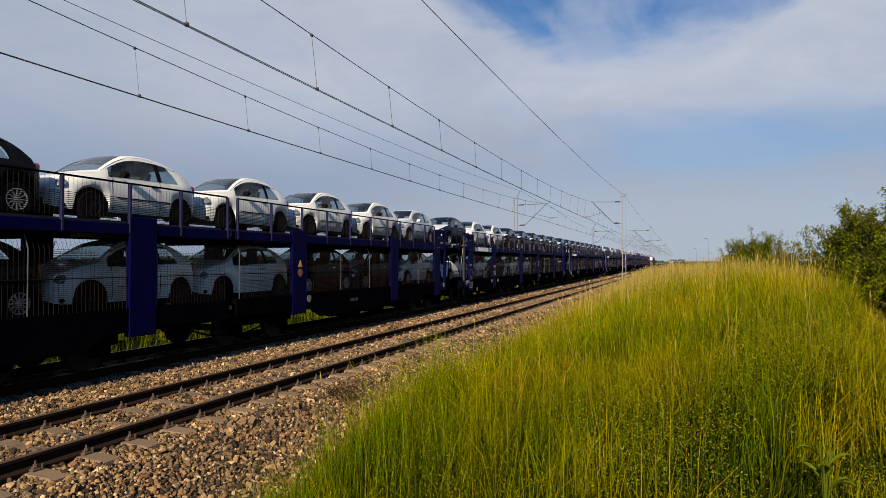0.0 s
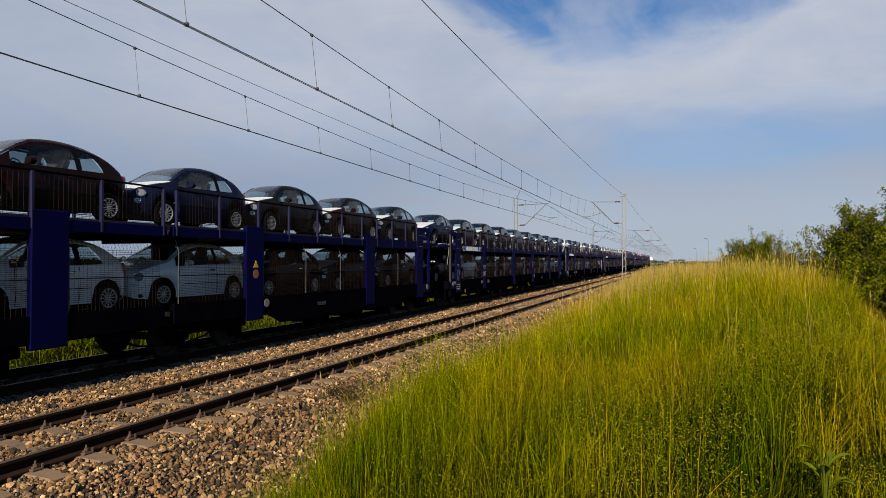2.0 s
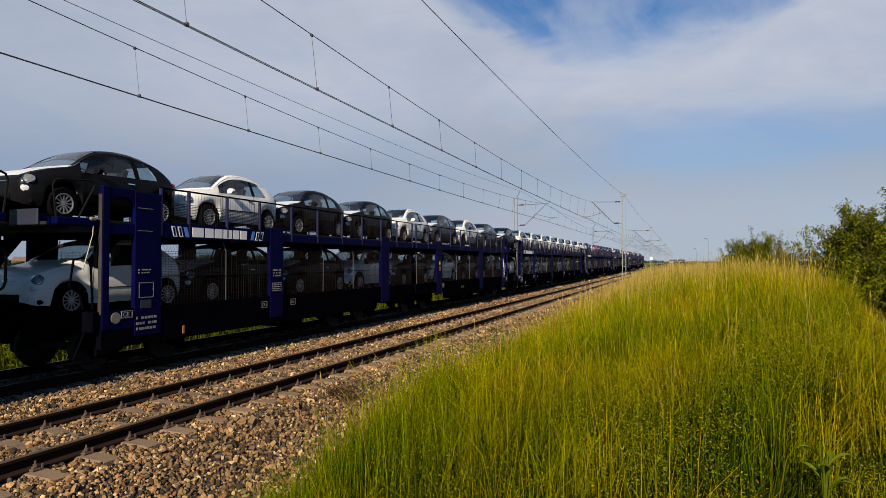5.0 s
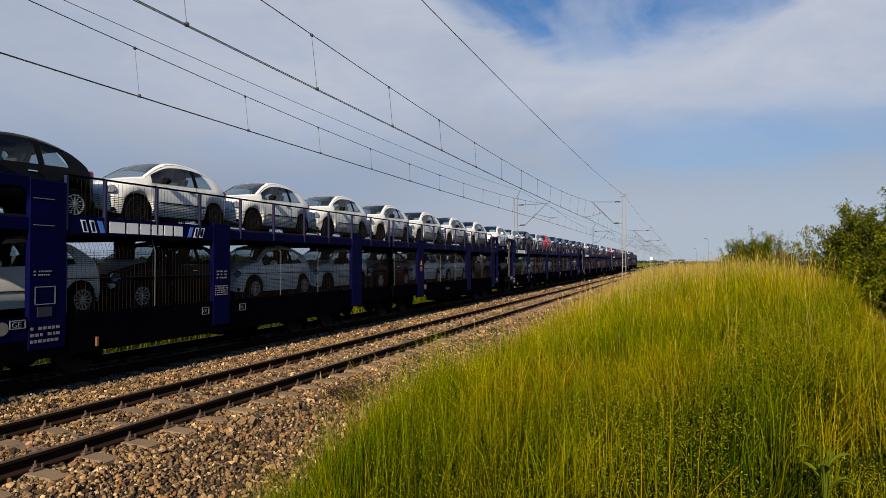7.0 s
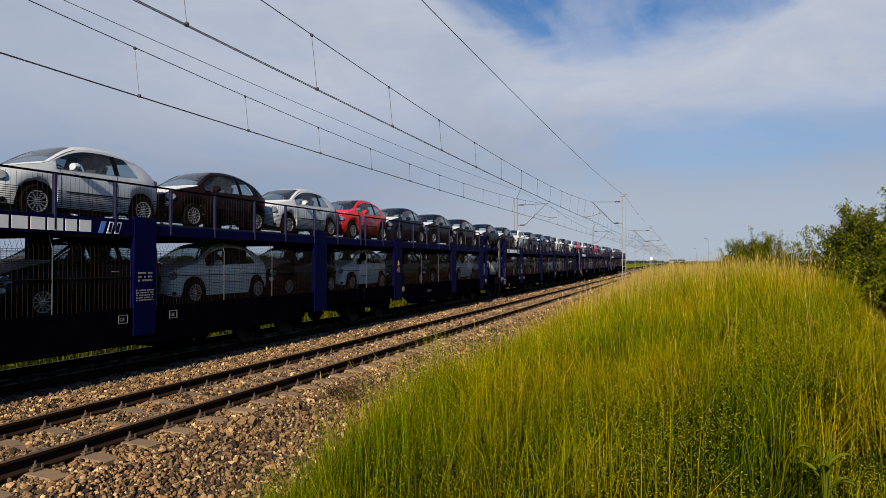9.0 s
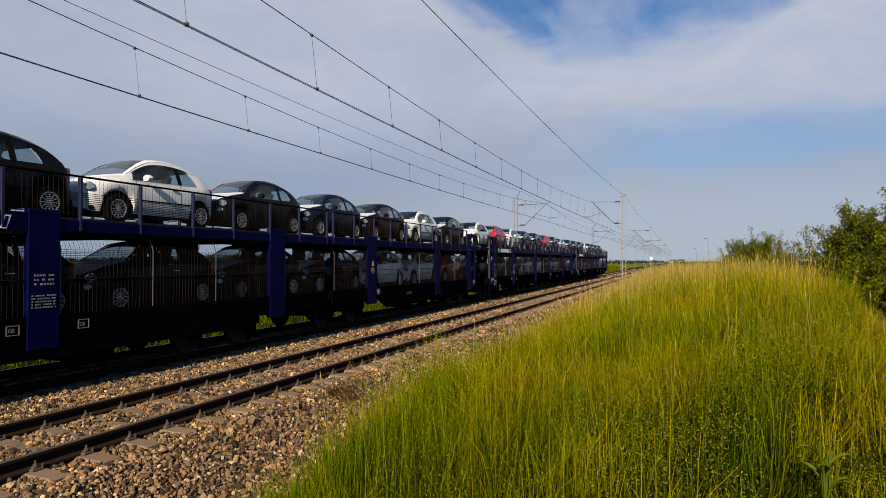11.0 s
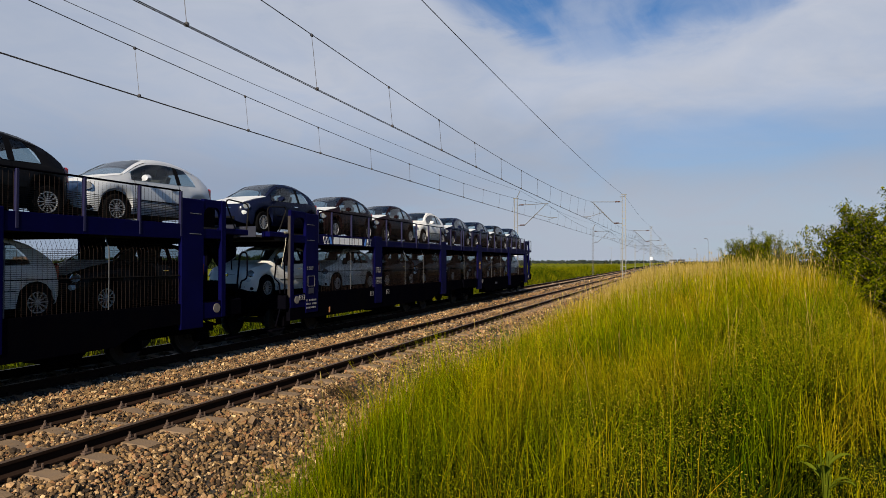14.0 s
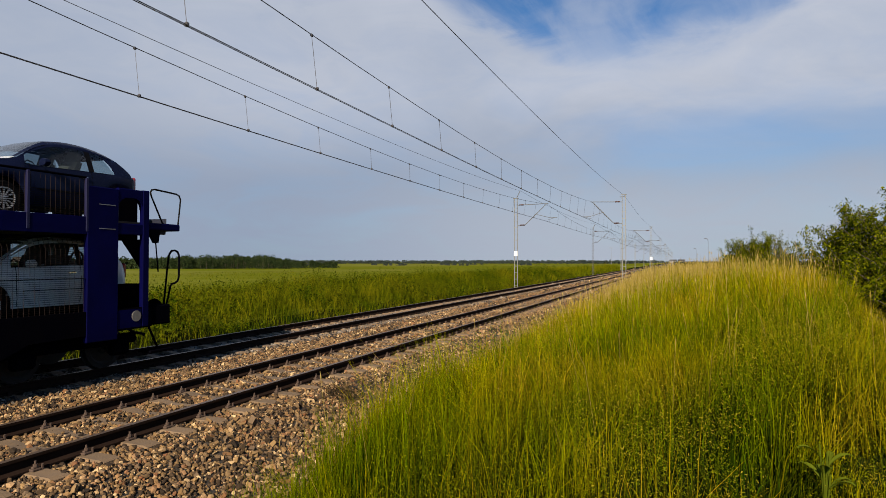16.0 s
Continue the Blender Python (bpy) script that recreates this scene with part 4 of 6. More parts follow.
    for ya, yb in ((1.38, posts[0][0]), (posts[3][1], TAIL - 1.38)):      # deeper side plates next to the towers
        part("side_plate", Build().box(S - 0.05, S + 0.004, ya, yb, 2.55, 2.865, 0.006), "blue", w)
    for ya, yb in posts:
        for s in (-1, 1):
            xa, xb = sorted((s * (S - 0.10), s * (S + 0.014)))
            part("post", Build().box(xa, xb, ya, yb, 0.62, 2.93, 0.018), "blue", w)
    # upper railing
    stops = [1.38, 2.15, 3.35, 4.55, 5.9, 7.2, 8.6, 9.9, 11.3, 12.6, 14.05, 14.4, 15.7, 17.1, 18.4, 19.8, 21.2, 22.5, 23.6, 24.8, 26.0, TAIL - 1.38]
    for s in (-1, 1):
        side = pose(0, 0, 0) if s > 0 else Matrix.Diagonal((-1, 1, 1, 1))
        for i, (ya, yb) in enumerate(zip(stops, stops[1:])):
            if i == 10:
                continue
            b = mesh_panel(ya + 0.04, yb - 0.04, 2.86, 3.52, 0.0, level=0.0054)
            b.v = [(s * (S - 0.03 + x), y, z) for x, y, z in b.v]
            part("grid_panel", b, ["grid_rust", "stanchion", "wire_mesh"], w)["kind"] = "stuff"
        for yy in stops:
            part("rail_post", Build().box(*sorted((s * (S - 0.05), s * (S + 0.012))), yy - 0.026, yy + 0.026, 2.60, 3.55, 0.006), "rail_post", w)
        for ya, yb in ((1.38, 14.05), (14.4, TAIL - 1.38)):
            part("top_rail", Build().tube([(s * (S - 0.03), ya, 3.56), (s * (S - 0.03), yb, 3.56)], 0.019, 6), "frame_dark", w)
        edges = [1.38, 3.3, 4.95, 5.52, 7.5, 9.3, 11.28, 11.95, 14.0, 14.45, 16.62, 17.30, 19.2, 21.1, 22.78, 23.40, 25.3, TAIL - 1.38]
        for ya, yb in zip(edges, edges[1:]):
            if yb - ya < 0.75:
                continue
            b = mesh_panel(ya + 0.04, yb - 0.04, 1.18, 2.50, 0.10, level=0.0031)
            b.tube([(0.008, ya + 0.02, 1.77), (0.008, yb - 0.02, 1.77)], 0.011, 5)      # level rod at half height
            b.slot = 1
            for yy in (ya + 0.02,):
                b.tube([(0.005, yy, 1.16), (0.005, yy, 2.28), (-0.09, yy, 2.52)], 0.010, 5)
            b.v = [(s * (S - 0.02 + x), y, z) for x, y, z in b.v]
            part("grid_panel", b, ["grid_rust", "stanchion", "wire_mesh"], w)["kind"] = "stuff"
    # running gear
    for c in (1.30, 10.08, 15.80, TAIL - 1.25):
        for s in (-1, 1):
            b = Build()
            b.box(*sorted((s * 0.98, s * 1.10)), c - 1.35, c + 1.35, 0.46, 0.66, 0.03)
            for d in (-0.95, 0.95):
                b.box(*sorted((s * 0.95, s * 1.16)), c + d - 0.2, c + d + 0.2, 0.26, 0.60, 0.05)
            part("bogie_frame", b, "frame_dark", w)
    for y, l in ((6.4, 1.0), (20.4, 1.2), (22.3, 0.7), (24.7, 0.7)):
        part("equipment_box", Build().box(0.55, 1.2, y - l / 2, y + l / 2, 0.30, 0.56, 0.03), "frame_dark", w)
    part("brake_pipe", Build().tube([(1.30, 12.9, 0.62), (1.36, 13.6, 0.40), (1.36, 14.6, 0.30), (1.36, 15.4, 0.42), (1.3, 15.9, 0.62)], 0.022, 6), "tyre", w)
    for yy in (20.0,):
        b = Build()
        b.tube([(1.34, yy + 0.21 * math.cos(t * math.pi / 6), 0.42 + 0.21 * math.sin(t * math.pi / 6)) for t in range(12)], 0.012, 5, closed=True)
        b.tube([(1.34, yy - 0.2, 0.42), (1.34, yy + 0.2, 0.42)], 0.01, 4)
        b.tube([(1.34, yy, 0.22), (1.34, yy, 0.62)], 0.01, 4)
        part("hand_wheel", b, "wire_mesh", w)
    wm = wheelset_mesh()
    for y in AXLES:
        part("wheelset", wm, None, w, at=pose(0, y, AXLE_Z))
    # markings on the side that faces the neighbouring track
    X = S + 0.006
    for i in range(3):                            # slanted strokes each side of the logo
        for y0 in (1.63, 4.17):
            y = y0 + i * 0.17
            hollow = (i < 2) if y0 < 3 else (i > 0)
            o = [(y, 2.80), (y + 0.10, 2.80), (y + 0.17, 2.585), (y + 0.07, 2.585)] if y0 < 3 else [(y + 0.07, 2.80), (y + 0.17, 2.80), (y + 0.10, 2.585), (y, 2.585)]
            b = Build()
            b.prism(o, X, X + 0.005)
            if hollow:
                cy, cz = sum(p[0] for p in o) / 4, sum(p[1] for p in o) / 4
                b.slot = 1
                b.prism([(cy + (p[0] - cy) * 0.55, cz + (p[1] - cz) * 0.82) for p in o], X + 0.001, X + 0.007)
            part("logo_stroke", b, ["white_mark" if hollow else "blue_mark", "blue"], w, "white slanted stroke" if hollow else "light blue slanted stroke")
    y = 2.23
    for wd in (0.38, 0.31, 0.29, 0.32, 0.26, 0.28):     # plain blocks in place of the name
        part("logo_block", Build().box(X, X + 0.005, y, y + wd - 0.045, 2.595, 2.80), "white_mark", w, "plain white block of the logo")
        y += wd
    X2 = S + 0.015
    b = Build()
    bars(b, X2, 0.76, 1.00, 0.50, 0.065, 3, 1)
    bars(b, X2, 0.80, 1.92, 0.30, 0.035, 2, 2)
    part("stencil_writing", b, "grey_mark", w, "small white stencilled marks")["kind"] = "stuff"
    b = Build()
    for z in (3.10, 2.66):
        b.box(X2, X2 + 0.004, 0.78, 1.15, z, z + 0.012)
        b.box(X2, X2 + 0.004, TAIL - 1.15, TAIL - 0.8, z, z + 0.012)
    part("warning_line", b, "grey_mark", w)
    for (ya, yb, za, zb) in ((0.82, 1.18, 1.36, 1.66), (0.42, 0.68, 1.00, 1.14)):
        b = Build()
        for q in ((ya, ya + 0.015, za, zb), (yb - 0.015, yb, za, zb), (ya, yb, za, za + 0.015), (ya, yb, zb - 0.015, zb)):
            b.box(X2 if ya > 0.7 else X2 - 0.008, X2 + 0.004, *q)
        part("marking_frame", b, "grey_mark", w)
    text = bpy.data.curves.new("letters", "FONT")
    text.body, text.size, text.extrude = "GE", 0.125, 0.002
    holder = new("letters", text)
    letters = bpy.data.meshes.new_from_object(holder)
    bpy.data.objects.remove(holder)
    letters.materials.append(M["grey_mark"])
    part("letters", letters, None, w, "dull white letters", at=pose(X2 + 0.002, 0.455, 1.025, 90, 0, 90))
    small = letters.copy()
    small.transform(Matrix.Diagonal((0.72, 0.72, 1, 1)))
    for y in (4.65, 5.89):
        part("letters", small, None, w, "dull white letters", at=pose(X + 0.003, y, 0.947, 90, 0, 90))
    part("label_holder", Build().box(X2, X2 + 0.008, 0.86, 1.12, 1.16, 1.32, 0.002), "flap", w, "dark label holder")
    b = Build()
    bars(b, X2, 5.06, 1.86, 0.34, 0.045, 3, 4)
    bars(b, X2, 5.02, 1.52, 0.42, 0.03, 5, 6)
    part("load_table", b, "grey_mark", w, "white stencilled load table")["kind"] = "stuff"
    for y in (4.62, 5.86):
        b = Build()
        for q in ((y, y + 0.015, 0.90, 1.06), (y + 0.2, y + 0.215, 0.90, 1.06), (y, y + 0.215, 0.90, 0.912), (y, y + 0.215, 1.048, 1.06)):
            b.box(X, X + 0.006, *q)
        part("marking_frame", b, "grey_mark", w)
    b = Build()
    b.prism([(16.87, 1.92), (17.07, 1.92), (16.97, 2.10)], X2, X2 + 0.006)
    part("warning_triangle", b, "yellow_mark", w, "small yellow warning triangle")
    part("warning_disc", Build().lathe((X2, 16.97, 1.76), "x", [(0, 0.11), (0.006, 0.11)], 18), "orange_mark", w, "small orange disc")
    for y in (0.30, 17.42, TAIL - 0.3):
        part("disc_mark", Build().lathe((X2 - 0.01, y, 1.02), "x", [(0, 0.105), (0.012, 0.105)], 18), "disc_grey", w, "round dirty grey disc")
    b = Build()
    for q in (19.8, 20.05):
        b.box(X, X + 0.006, q, q + 0.2, 0.80, 0.90)
    part("revision_mark", b, "flap", w)
    part("release_lever", Build().box(X, X + 0.03, 1.95, 2.01, 0.55, 0.72, 0.01), "orange_mark", w, "worn orange lever")
    return w


def spray_scribble(w):
    """White sprayed strokes down the tail panel of one wagon, as plain bars and loops."""
    rng = random.Random(8)
    b, x = Build(), 1.518
    y, z = TAIL - 1.12, 2.16
    for i in range(7):
        lean = rng.uniform(-0.08, 0.08)
        b.tube([(x, y, z), (x, y + 0.16 + lean, z + 0.05)], 0.011, 4)
        b.tube([(x, y + 0.02, z), (x, y + 0.05 + lean, z - 0.10), (x, y + 0.17, z - 0.08)], 0.010, 4)
        if i % 2:
            b.tube([(x, y + 0.10 + 0.05 * math.cos(t), z - 0.05 + 0.05 * math.sin(t)) for t in (0, 1.05, 2.1, 3.14, 4.2, 5.2)], 0.009, 4, closed=True)
        y += rng.uniform(0.01, 0.05)
        z -= 0.155
    part("graffiti", b, "white_mark", w, "white sprayed scribble")


# ---------------------------------------------------------------- the loaded cars
L_CAR, R_WHEEL = 3.57, 0.30
ARCHES = (0.72, 3.02)


SCREEN, DOOR_GLASS, QUARTER, HATCH = (0.97, 1.58), (1.08, 2.34), (2.40, 2.90), (3.05, 3.35)     # where the panes lie along the car


def car_top(x):
    return float(np.interp(x, (0, .03, .09, .18, .32, .5, .7, .9, .97, 1.1, 1.3, 1.45, 1.58, 1.75, 1.95, 2.15, 2.4, 2.65, 2.85, 3.0, 3.1, 3.2, 3.3, 3.38, 3.46, 3.52, 3.555, 3.57),
                           (.56, .675, .755, .815, .872, .925, .97, 1.015, 1.055, 1.15, 1.285, 1.37, 1.43, 1.475, 1.497, 1.50, 1.482, 1.445, 1.395, 1.34, 1.28, 1.20, 1.10, 1.015, .93, .845, .75, .62)))


def car_half(x):
    return float(np.interp(x, (0, .04, .12, .3, .6, 1.0, 2.6, 3.1, 3.35, 3.5, 3.57), (.46, .585, .685, .755, .80, .815, .815, .795, .75, .68, .52)))


def car_bottom(x):
    z = float(np.interp(x, (0, .1, .3, 3.3, 3.5, 3.57), (.30, .24, .22, .22, .28, .36)))
    for a in ARCHES:
        d = abs(x - a)
        if d < 0.37:
            z = max(z, 0.30 + math.sqrt(0.37 ** 2 - d * d))
    return z


def car_ring(x):
    """Half of the cross-section at x, from the sill to the middle of the top: (sideways, height)."""
    w, top, bot = car_half(x), car_top(x), car_bottom(x)
    belt = min(float(np.interp(x, (0, .5, 1.0, 2.0, 3.57), (.70, .85, .915, .945, .985))), top - 0.05)
    belt = max(belt, bot + 0.04)
    pts = [(w * 0.93, bot), (w * 0.99, bot + 0.22 * (belt - bot)), (w, bot + 0.5 * (belt - bot)), (w * 0.99, bot + 0.80 * (belt - bot)), (w * 0.945, belt)]
    rise = top - belt
    k = min(1.0, rise / 0.45)
    we = w * (0.925 - 0.21 * k)
    pts += [(w * 0.925 + (we - w * 0.925) * 0.42, belt + rise * 0.45), (we, belt + rise * 0.83), (we * 0.87, belt + rise * 0.945), (we * 0.5, belt + rise * 0.99), (0, top)]
    return pts


def car_stations():
    xs = set(np.round(np.linspace(0, L_CAR, 22), 3)) | {0.03, 0.09, 0.18, 3.46, 3.52, 3.555, *SCREEN, *DOOR_GLASS, *QUARTER, *HATCH}
    for a in ARCHES:
        xs |= {round(a + 0.37 * math.sin(t * math.pi / 12), 3) for t in range(-6, 7, 2)} | {a - 0.372, a + 0.372}
    out = [0.0]
    for x in sorted(xs):
        if x - out[-1] > 0.0015:
            out.append(float(x))
    return out


def body_mesh(paint):
    xs, b = car_stations(), Build()
    v, f = [], []
    n = 10
    m = 2 * n - 1
    for x in xs:
        r = car_ring(x)
        v += [(-p, x, z) for p, z in r] + [(p, x, z) for p, z in r[::-1][1:]]
    for i in range(len(xs) - 1):
        mid = (xs[i] + xs[i + 1]) / 2
        for j in range(m - 1):
            k = min(j, m - 2 - j)                     # the same strip on either side, 0 at the sill
            if k in (4, 5) and (DOOR_GLASS[0] < mid < DOOR_GLASS[1] or QUARTER[0] < mid < QUARTER[1]):
                continue                              # side windows
            if k >= 6 and (SCREEN[0] < mid < SCREEN[1] or HATCH[0] < mid < HATCH[1]):
                continue                              # windscreen and rear window
            f.append((i * m + j, i * m + j + 1, (i + 1) * m + j + 1, (i + 1) * m + j))
    f.append(tuple(range(m)))
    f.append(tuple((len(xs) - 1) * m + j for j in range(m))[::-1])
    b.add(v, f)
    for s in (-1, 1):                                 # the pillar behind the quarter window
        p = patch(lambda u, t: (lambda x: (s * side_point(x, t, 0.0)[0], x, side_point(x, t, 0.0)[1]))(QUARTER[1] - 0.30 * t * t * u), np.linspace(0, 1, 4), np.linspace(0, 1, 7))
        b.add(p.v, p.f)
        p = patch(lambda u, t: (lambda x: (s * side_point(x, t, 0.0)[0], x, side_point(x, t, 0.0)[1]))(DOOR_GLASS[0] + 0.05 * t * u), (0, 1), np.linspace(0, 1, 4))
        b.add(p.v, p.f)
        # edge of the roof above the side windows, and the pillars along the windscreen
        p = patch(lambda u, t: (lambda x, q: (s * q[0], x, q[1]))(1.06 + 1.86 * u, side_point(1.06 + 1.86 * u, t, 0.010)), np.linspace(0, 1, 12), (0.89, 1.0))
        b.add(p.v, p.f)
        p = patch(lambda u, t: (lambda x, q: (s * abs(q[0]), x, q[1]))(0.95 + 0.65 * u, top_point(0.95 + 0.65 * u, 1 - 0.12 * t, 0.012)), np.linspace(0, 1, 8), (0.0, 0.5, 1.0))
        b.add(p.v, p.f)
    return b.mesh("body", "paint_" + paint, 38)


def side_point(x, t, out=0.006):
    """A point on the side above the belt: t = 0 at the belt, 1 at the roof edge."""
    r = car_ring(x)
    a = np.array(r[4]), np.array(r[5]), np.array(r[6])
    p = a[0] + (a[1] - a[0]) * min(1, t * 2) if t < 0.5 else a[1] + (a[2] - a[1]) * (t * 2 - 1)
    return p[0] + out, p[1]


def top_point(x, q, out=0.006):
    """A point on the top: q from -1 to 1 across the glass."""
    r = car_ring(x)
    ys, zs = [r[i][0] for i in (9, 8, 7, 6)], [r[i][1] for i in (9, 8, 7, 6)]
    w = abs(q) * r[6][0]
    return math.copysign(w, q), float(np.interp(w, ys, zs)) + out


def patch(fn, us, vs):
    b, k = Build(), len(vs)
    v = [fn(u, t) for u in us for t in vs]
    f = [(i * k + j, (i + 1) * k + j, (i + 1) * k + j + 1, i * k + j + 1) for i in range(len(us) - 1) for j in range(k - 1)]
    b.add(v, f)
    return b


def side_glass(x0, x1, s, lean0, lean1):
    """A side window: its lower edge runs from x0 to x1, the upper corners lean in."""
    def fn(u, t):
        a, c = x0 + lean0 * t, x1 - lean1 * t
        x = a + (c - a) * u
        p, z = side_point(x, -0.01 + 0.99 * t)
        return (s * p, x, z)
    return patch(fn, np.linspace(0, 1, 7), np.linspace(0, 1, 5))


def wheel_mesh(kind):
    b = Build()
    prof = [(-0.09, 0.18), (-0.09, 0.28), (-0.07, 0.298), (0.07, 0.298), (0.09, 0.28), (0.09, 0.19), (0.02, 0.18)]
    b.lathe((0, 0, 0), "x", prof, 12)
    tyre = b.mesh("tyre", "tyre", 40)
    r = Build()
    r.lathe((0, 0, 0), "x", [(0.05, 0.192), (0.092, 0.192), (0.092, 0.176), (0.055, 0.170)], 20, caps=False)
    r.lathe((0, 0, 0), "x", [(0.05, 0.05), (0.085, 0.045), (0.088, 0.02)], 10)
    for i in range(12):
        t = 2 * math.pi * i / 12
        d = Vector((0, math.cos(t), math.sin(t)))
        n = Vector((0, -math.sin(t), math.cos(t)))
        p = [d * 0.04 - n * 0.008, d * 0.04 + n * 0.008, d * 0.178 + n * 0.012, d * 0.178 - n * 0.012]
        r.add([tuple(q + Vector((0.085, 0, 0))) for q in p] + [tuple(q + Vector((0.06, 0, 0))) for q in p],
              [(0, 1, 2, 3), (0, 4, 5, 1), (1, 5, 6, 2), (2, 6, 7, 3), (3, 7, 4, 0)])
    return tyre, r.mesh("rim", "dark_rim" if kind == "dark" else "alloy", 40)


def build_car(paint, rims="alloy", film=False, dark_roof=False, label=""):
    c = thing("small_car", label, "car", "cars on the wagons")
    part("body", body_mesh(paint), None, c)
    # glass
    scr = patch(lambda u, q: (lambda p: (p[0], u, p[1]))(top_point(u, q * 0.99)), np.linspace(0.965, 1.585, 7), np.linspace(-1, 1, 9))
    part("windscreen", scr, "clear_glass", c, angle=40)
    rear = patch(lambda u, q: (lambda p: (p[0], u, p[1]))(top_point(u, q * 0.99)), np.linspace(3.045, 3.355, 5), np.linspace(-1, 1, 7))
    part("rear_window", rear, "clear_glass", c, angle=40)
    seat = Build()
    for s in (-1, 1):
        part("door_window", side_glass(DOOR_GLASS[0], 2.345, s, 0.05, 0.0), "side_glass", c, angle=40)
        part("quarter_window", side_glass(2.395, QUARTER[1], s, 0.0, 0.26), "side_glass", c, angle=40)
        if s > 0:
            pillar = patch(lambda u, t: (lambda x, q: (s * q[0], x, q[1]))(2.31 + 0.12 * u, side_point(2.31 + 0.12 * u, 0.93 * t, 0.006)), (0, 0.5, 1), np.linspace(0, 1, 5))
            pillar.v = [(x + 0.001, y, z) for x, y, z in pillar.v]
            part("door_pillar", pillar, "trim_black", c)
        # door outline, handle and rubbing strip
        line = patch(lambda u, t: (lambda r: (s * (np.interp(0.06 + 0.93 * u, (0, .25, .5, .75, 1), [p[0] for p in r[:5]]) + 0.003), 2.36 + 0.012 * t, np.interp(0.06 + 0.93 * u, (0, .25, .5, .75, 1), [p[1] for p in r[:5]])))(car_ring(2.36)), np.linspace(0, 1, 6), (0, 1))
        if s > 0:
            line.add([(x, y - 1.22 + 0.10 * max(0.0, 0.55 - z), z) for x, y, z in line.v], list(line.f))
            part("door_gap", line, "trim_black", c)

        strip = Build().box(*sorted((s * 0.812, s * 0.822)), 1.25, 2.62, 0.505, 0.522, 0.004)
        if s > 0:
            part("side_strip", strip, "trim_black", c)
            part("door_handle", Build().box(*sorted((s * 0.795, s * 0.83)), 2.10, 2.27, 0.80, 0.83, 0.008), "chrome", c)
        m = Build()
        m.lathe((s * 0.92, 1.32, 0.98), "y", [(-0.05, 0.03), (-0.045, 0.085), (0.03, 0.10), (0.05, 0.09)], 10)
        m.v = [(x, y, 0.98 + (z - 0.98) * 0.75) for x, y, z in m.v]
        m.tube([(s * 0.80, 1.33, 0.93), (s * 0.88, 1.33, 0.96)], 0.02, 5)
        part("wing_mirror", m, "trim_black" if rims == "dark" else "paint_" + paint, c, angle=40)
        # round headlights and lower lamps in their rings
        for name, yy, zz, rr, mat in (("headlight", 0.130, 0.695, 0.088, "headlamp"), ("lower_lamp", 0.080, 0.535, 0.060, "lamp_glass")):
            h = Build()
            wx = s * (0.655 if name == "headlight" else 0.625)
            h.lathe((0, 0, 0), "y", [(0.06, rr * 1.12), (-0.012, rr * 1.12), (-0.014, rr), (-0.026, rr * 0.55), (-0.03, 0.01)], 12)
            facing = Matrix.Translation((wx, yy + 0.02, zz)) @ Matrix.Rotation(s * radians(44), 4, "Z") @ Matrix.Rotation(radians(-26 if name == "headlight" else -6), 4, "X")
            h.v = [tuple(facing @ Vector(q)) for q in h.v]
            hp = part(name, h, mat, c, angle=40)
            ring = Build().tube([(rr * 1.05 * math.cos(t * math.pi / 6), -0.012, rr * 1.05 * math.sin(t * math.pi / 6)) for t in range(12)], 0.010, 4, closed=True)
            ring.v = [tuple(facing @ Vector(q)) for q in ring.v]
            if name == "headlight":
                part("lamp_ring", ring, "chrome", hp)
        tl = Build().box(*sorted((s * 0.58, s * 0.70)), 3.40, 3.50, 0.68, 0.98, 0.03)
        if s > 0:
            part("tail_light", tl, "tail_red", c)
        seat.box(*sorted((s * 0.12, s * 0.60)), 1.55, 2.05, 0.42, 0.62, 0.05)
        seat.prism([(1.98, 0.60), (2.14, 0.58), (2.32, 1.12), (2.22, 1.14)], *sorted((s * 0.13, s * 0.59)))
        seat.prism([(2.24, 1.15), (2.33, 1.13), (2.38, 1.34), (2.30, 1.36)], *sorted((s * 0.22, s * 0.50)))
    part("seating", seat, "seat_cloth", c)
    low = Build().prism([(0.0, 0.29), (-0.014, 0.34), (-0.010, 0.43), (0.08, 0.43), (0.08, 0.29)], -0.40, 0.40)
    for s in (-1, 1):
        low.prism([(0.05, 0.30), (0.035, 0.35), (0.04, 0.42), (0.12, 0.42), (0.12, 0.30)], *sorted((s * 0.40, s * 0.56)))
    part("lower_grille", low, "trim_black", c)
    part("badge", Build().box(-0.26, 0.26, 0.015, 0.06, 0.655, 0.67, 0.005).lathe((0, 0.035, 0.66), "y", [(0.03, 0.055), (-0.02, 0.055), (-0.026, 0.03)], 12), "chrome", c)
    dash = Build().prism([(0.86, 0.60), (0.90, 0.90), (1.08, 0.965), (1.34, 0.93), (1.38, 0.80), (1.25, 0.60)], -0.70, 0.70)
    dash.tube([(0.36 + 0.17 * math.cos(t * math.pi / 4), 1.46 - 0.06 * math.sin(t * math.pi / 4), 0.90 + 0.16 * math.sin(t * math.pi / 4)) for t in range(8)], 0.014, 4, closed=True)
    part("dashboard", dash, "trim_black", c)
    floor = Build().box(-0.70, 0.70, 0.14, 3.43, 0.25, 0.36, 0.03)
    for a in ARCHES:
        floor.box(-0.66, 0.66, a - 0.36, a + 0.36, 0.34, 0.68, 0.02)
    part("underbody", floor, "trim_black", c)
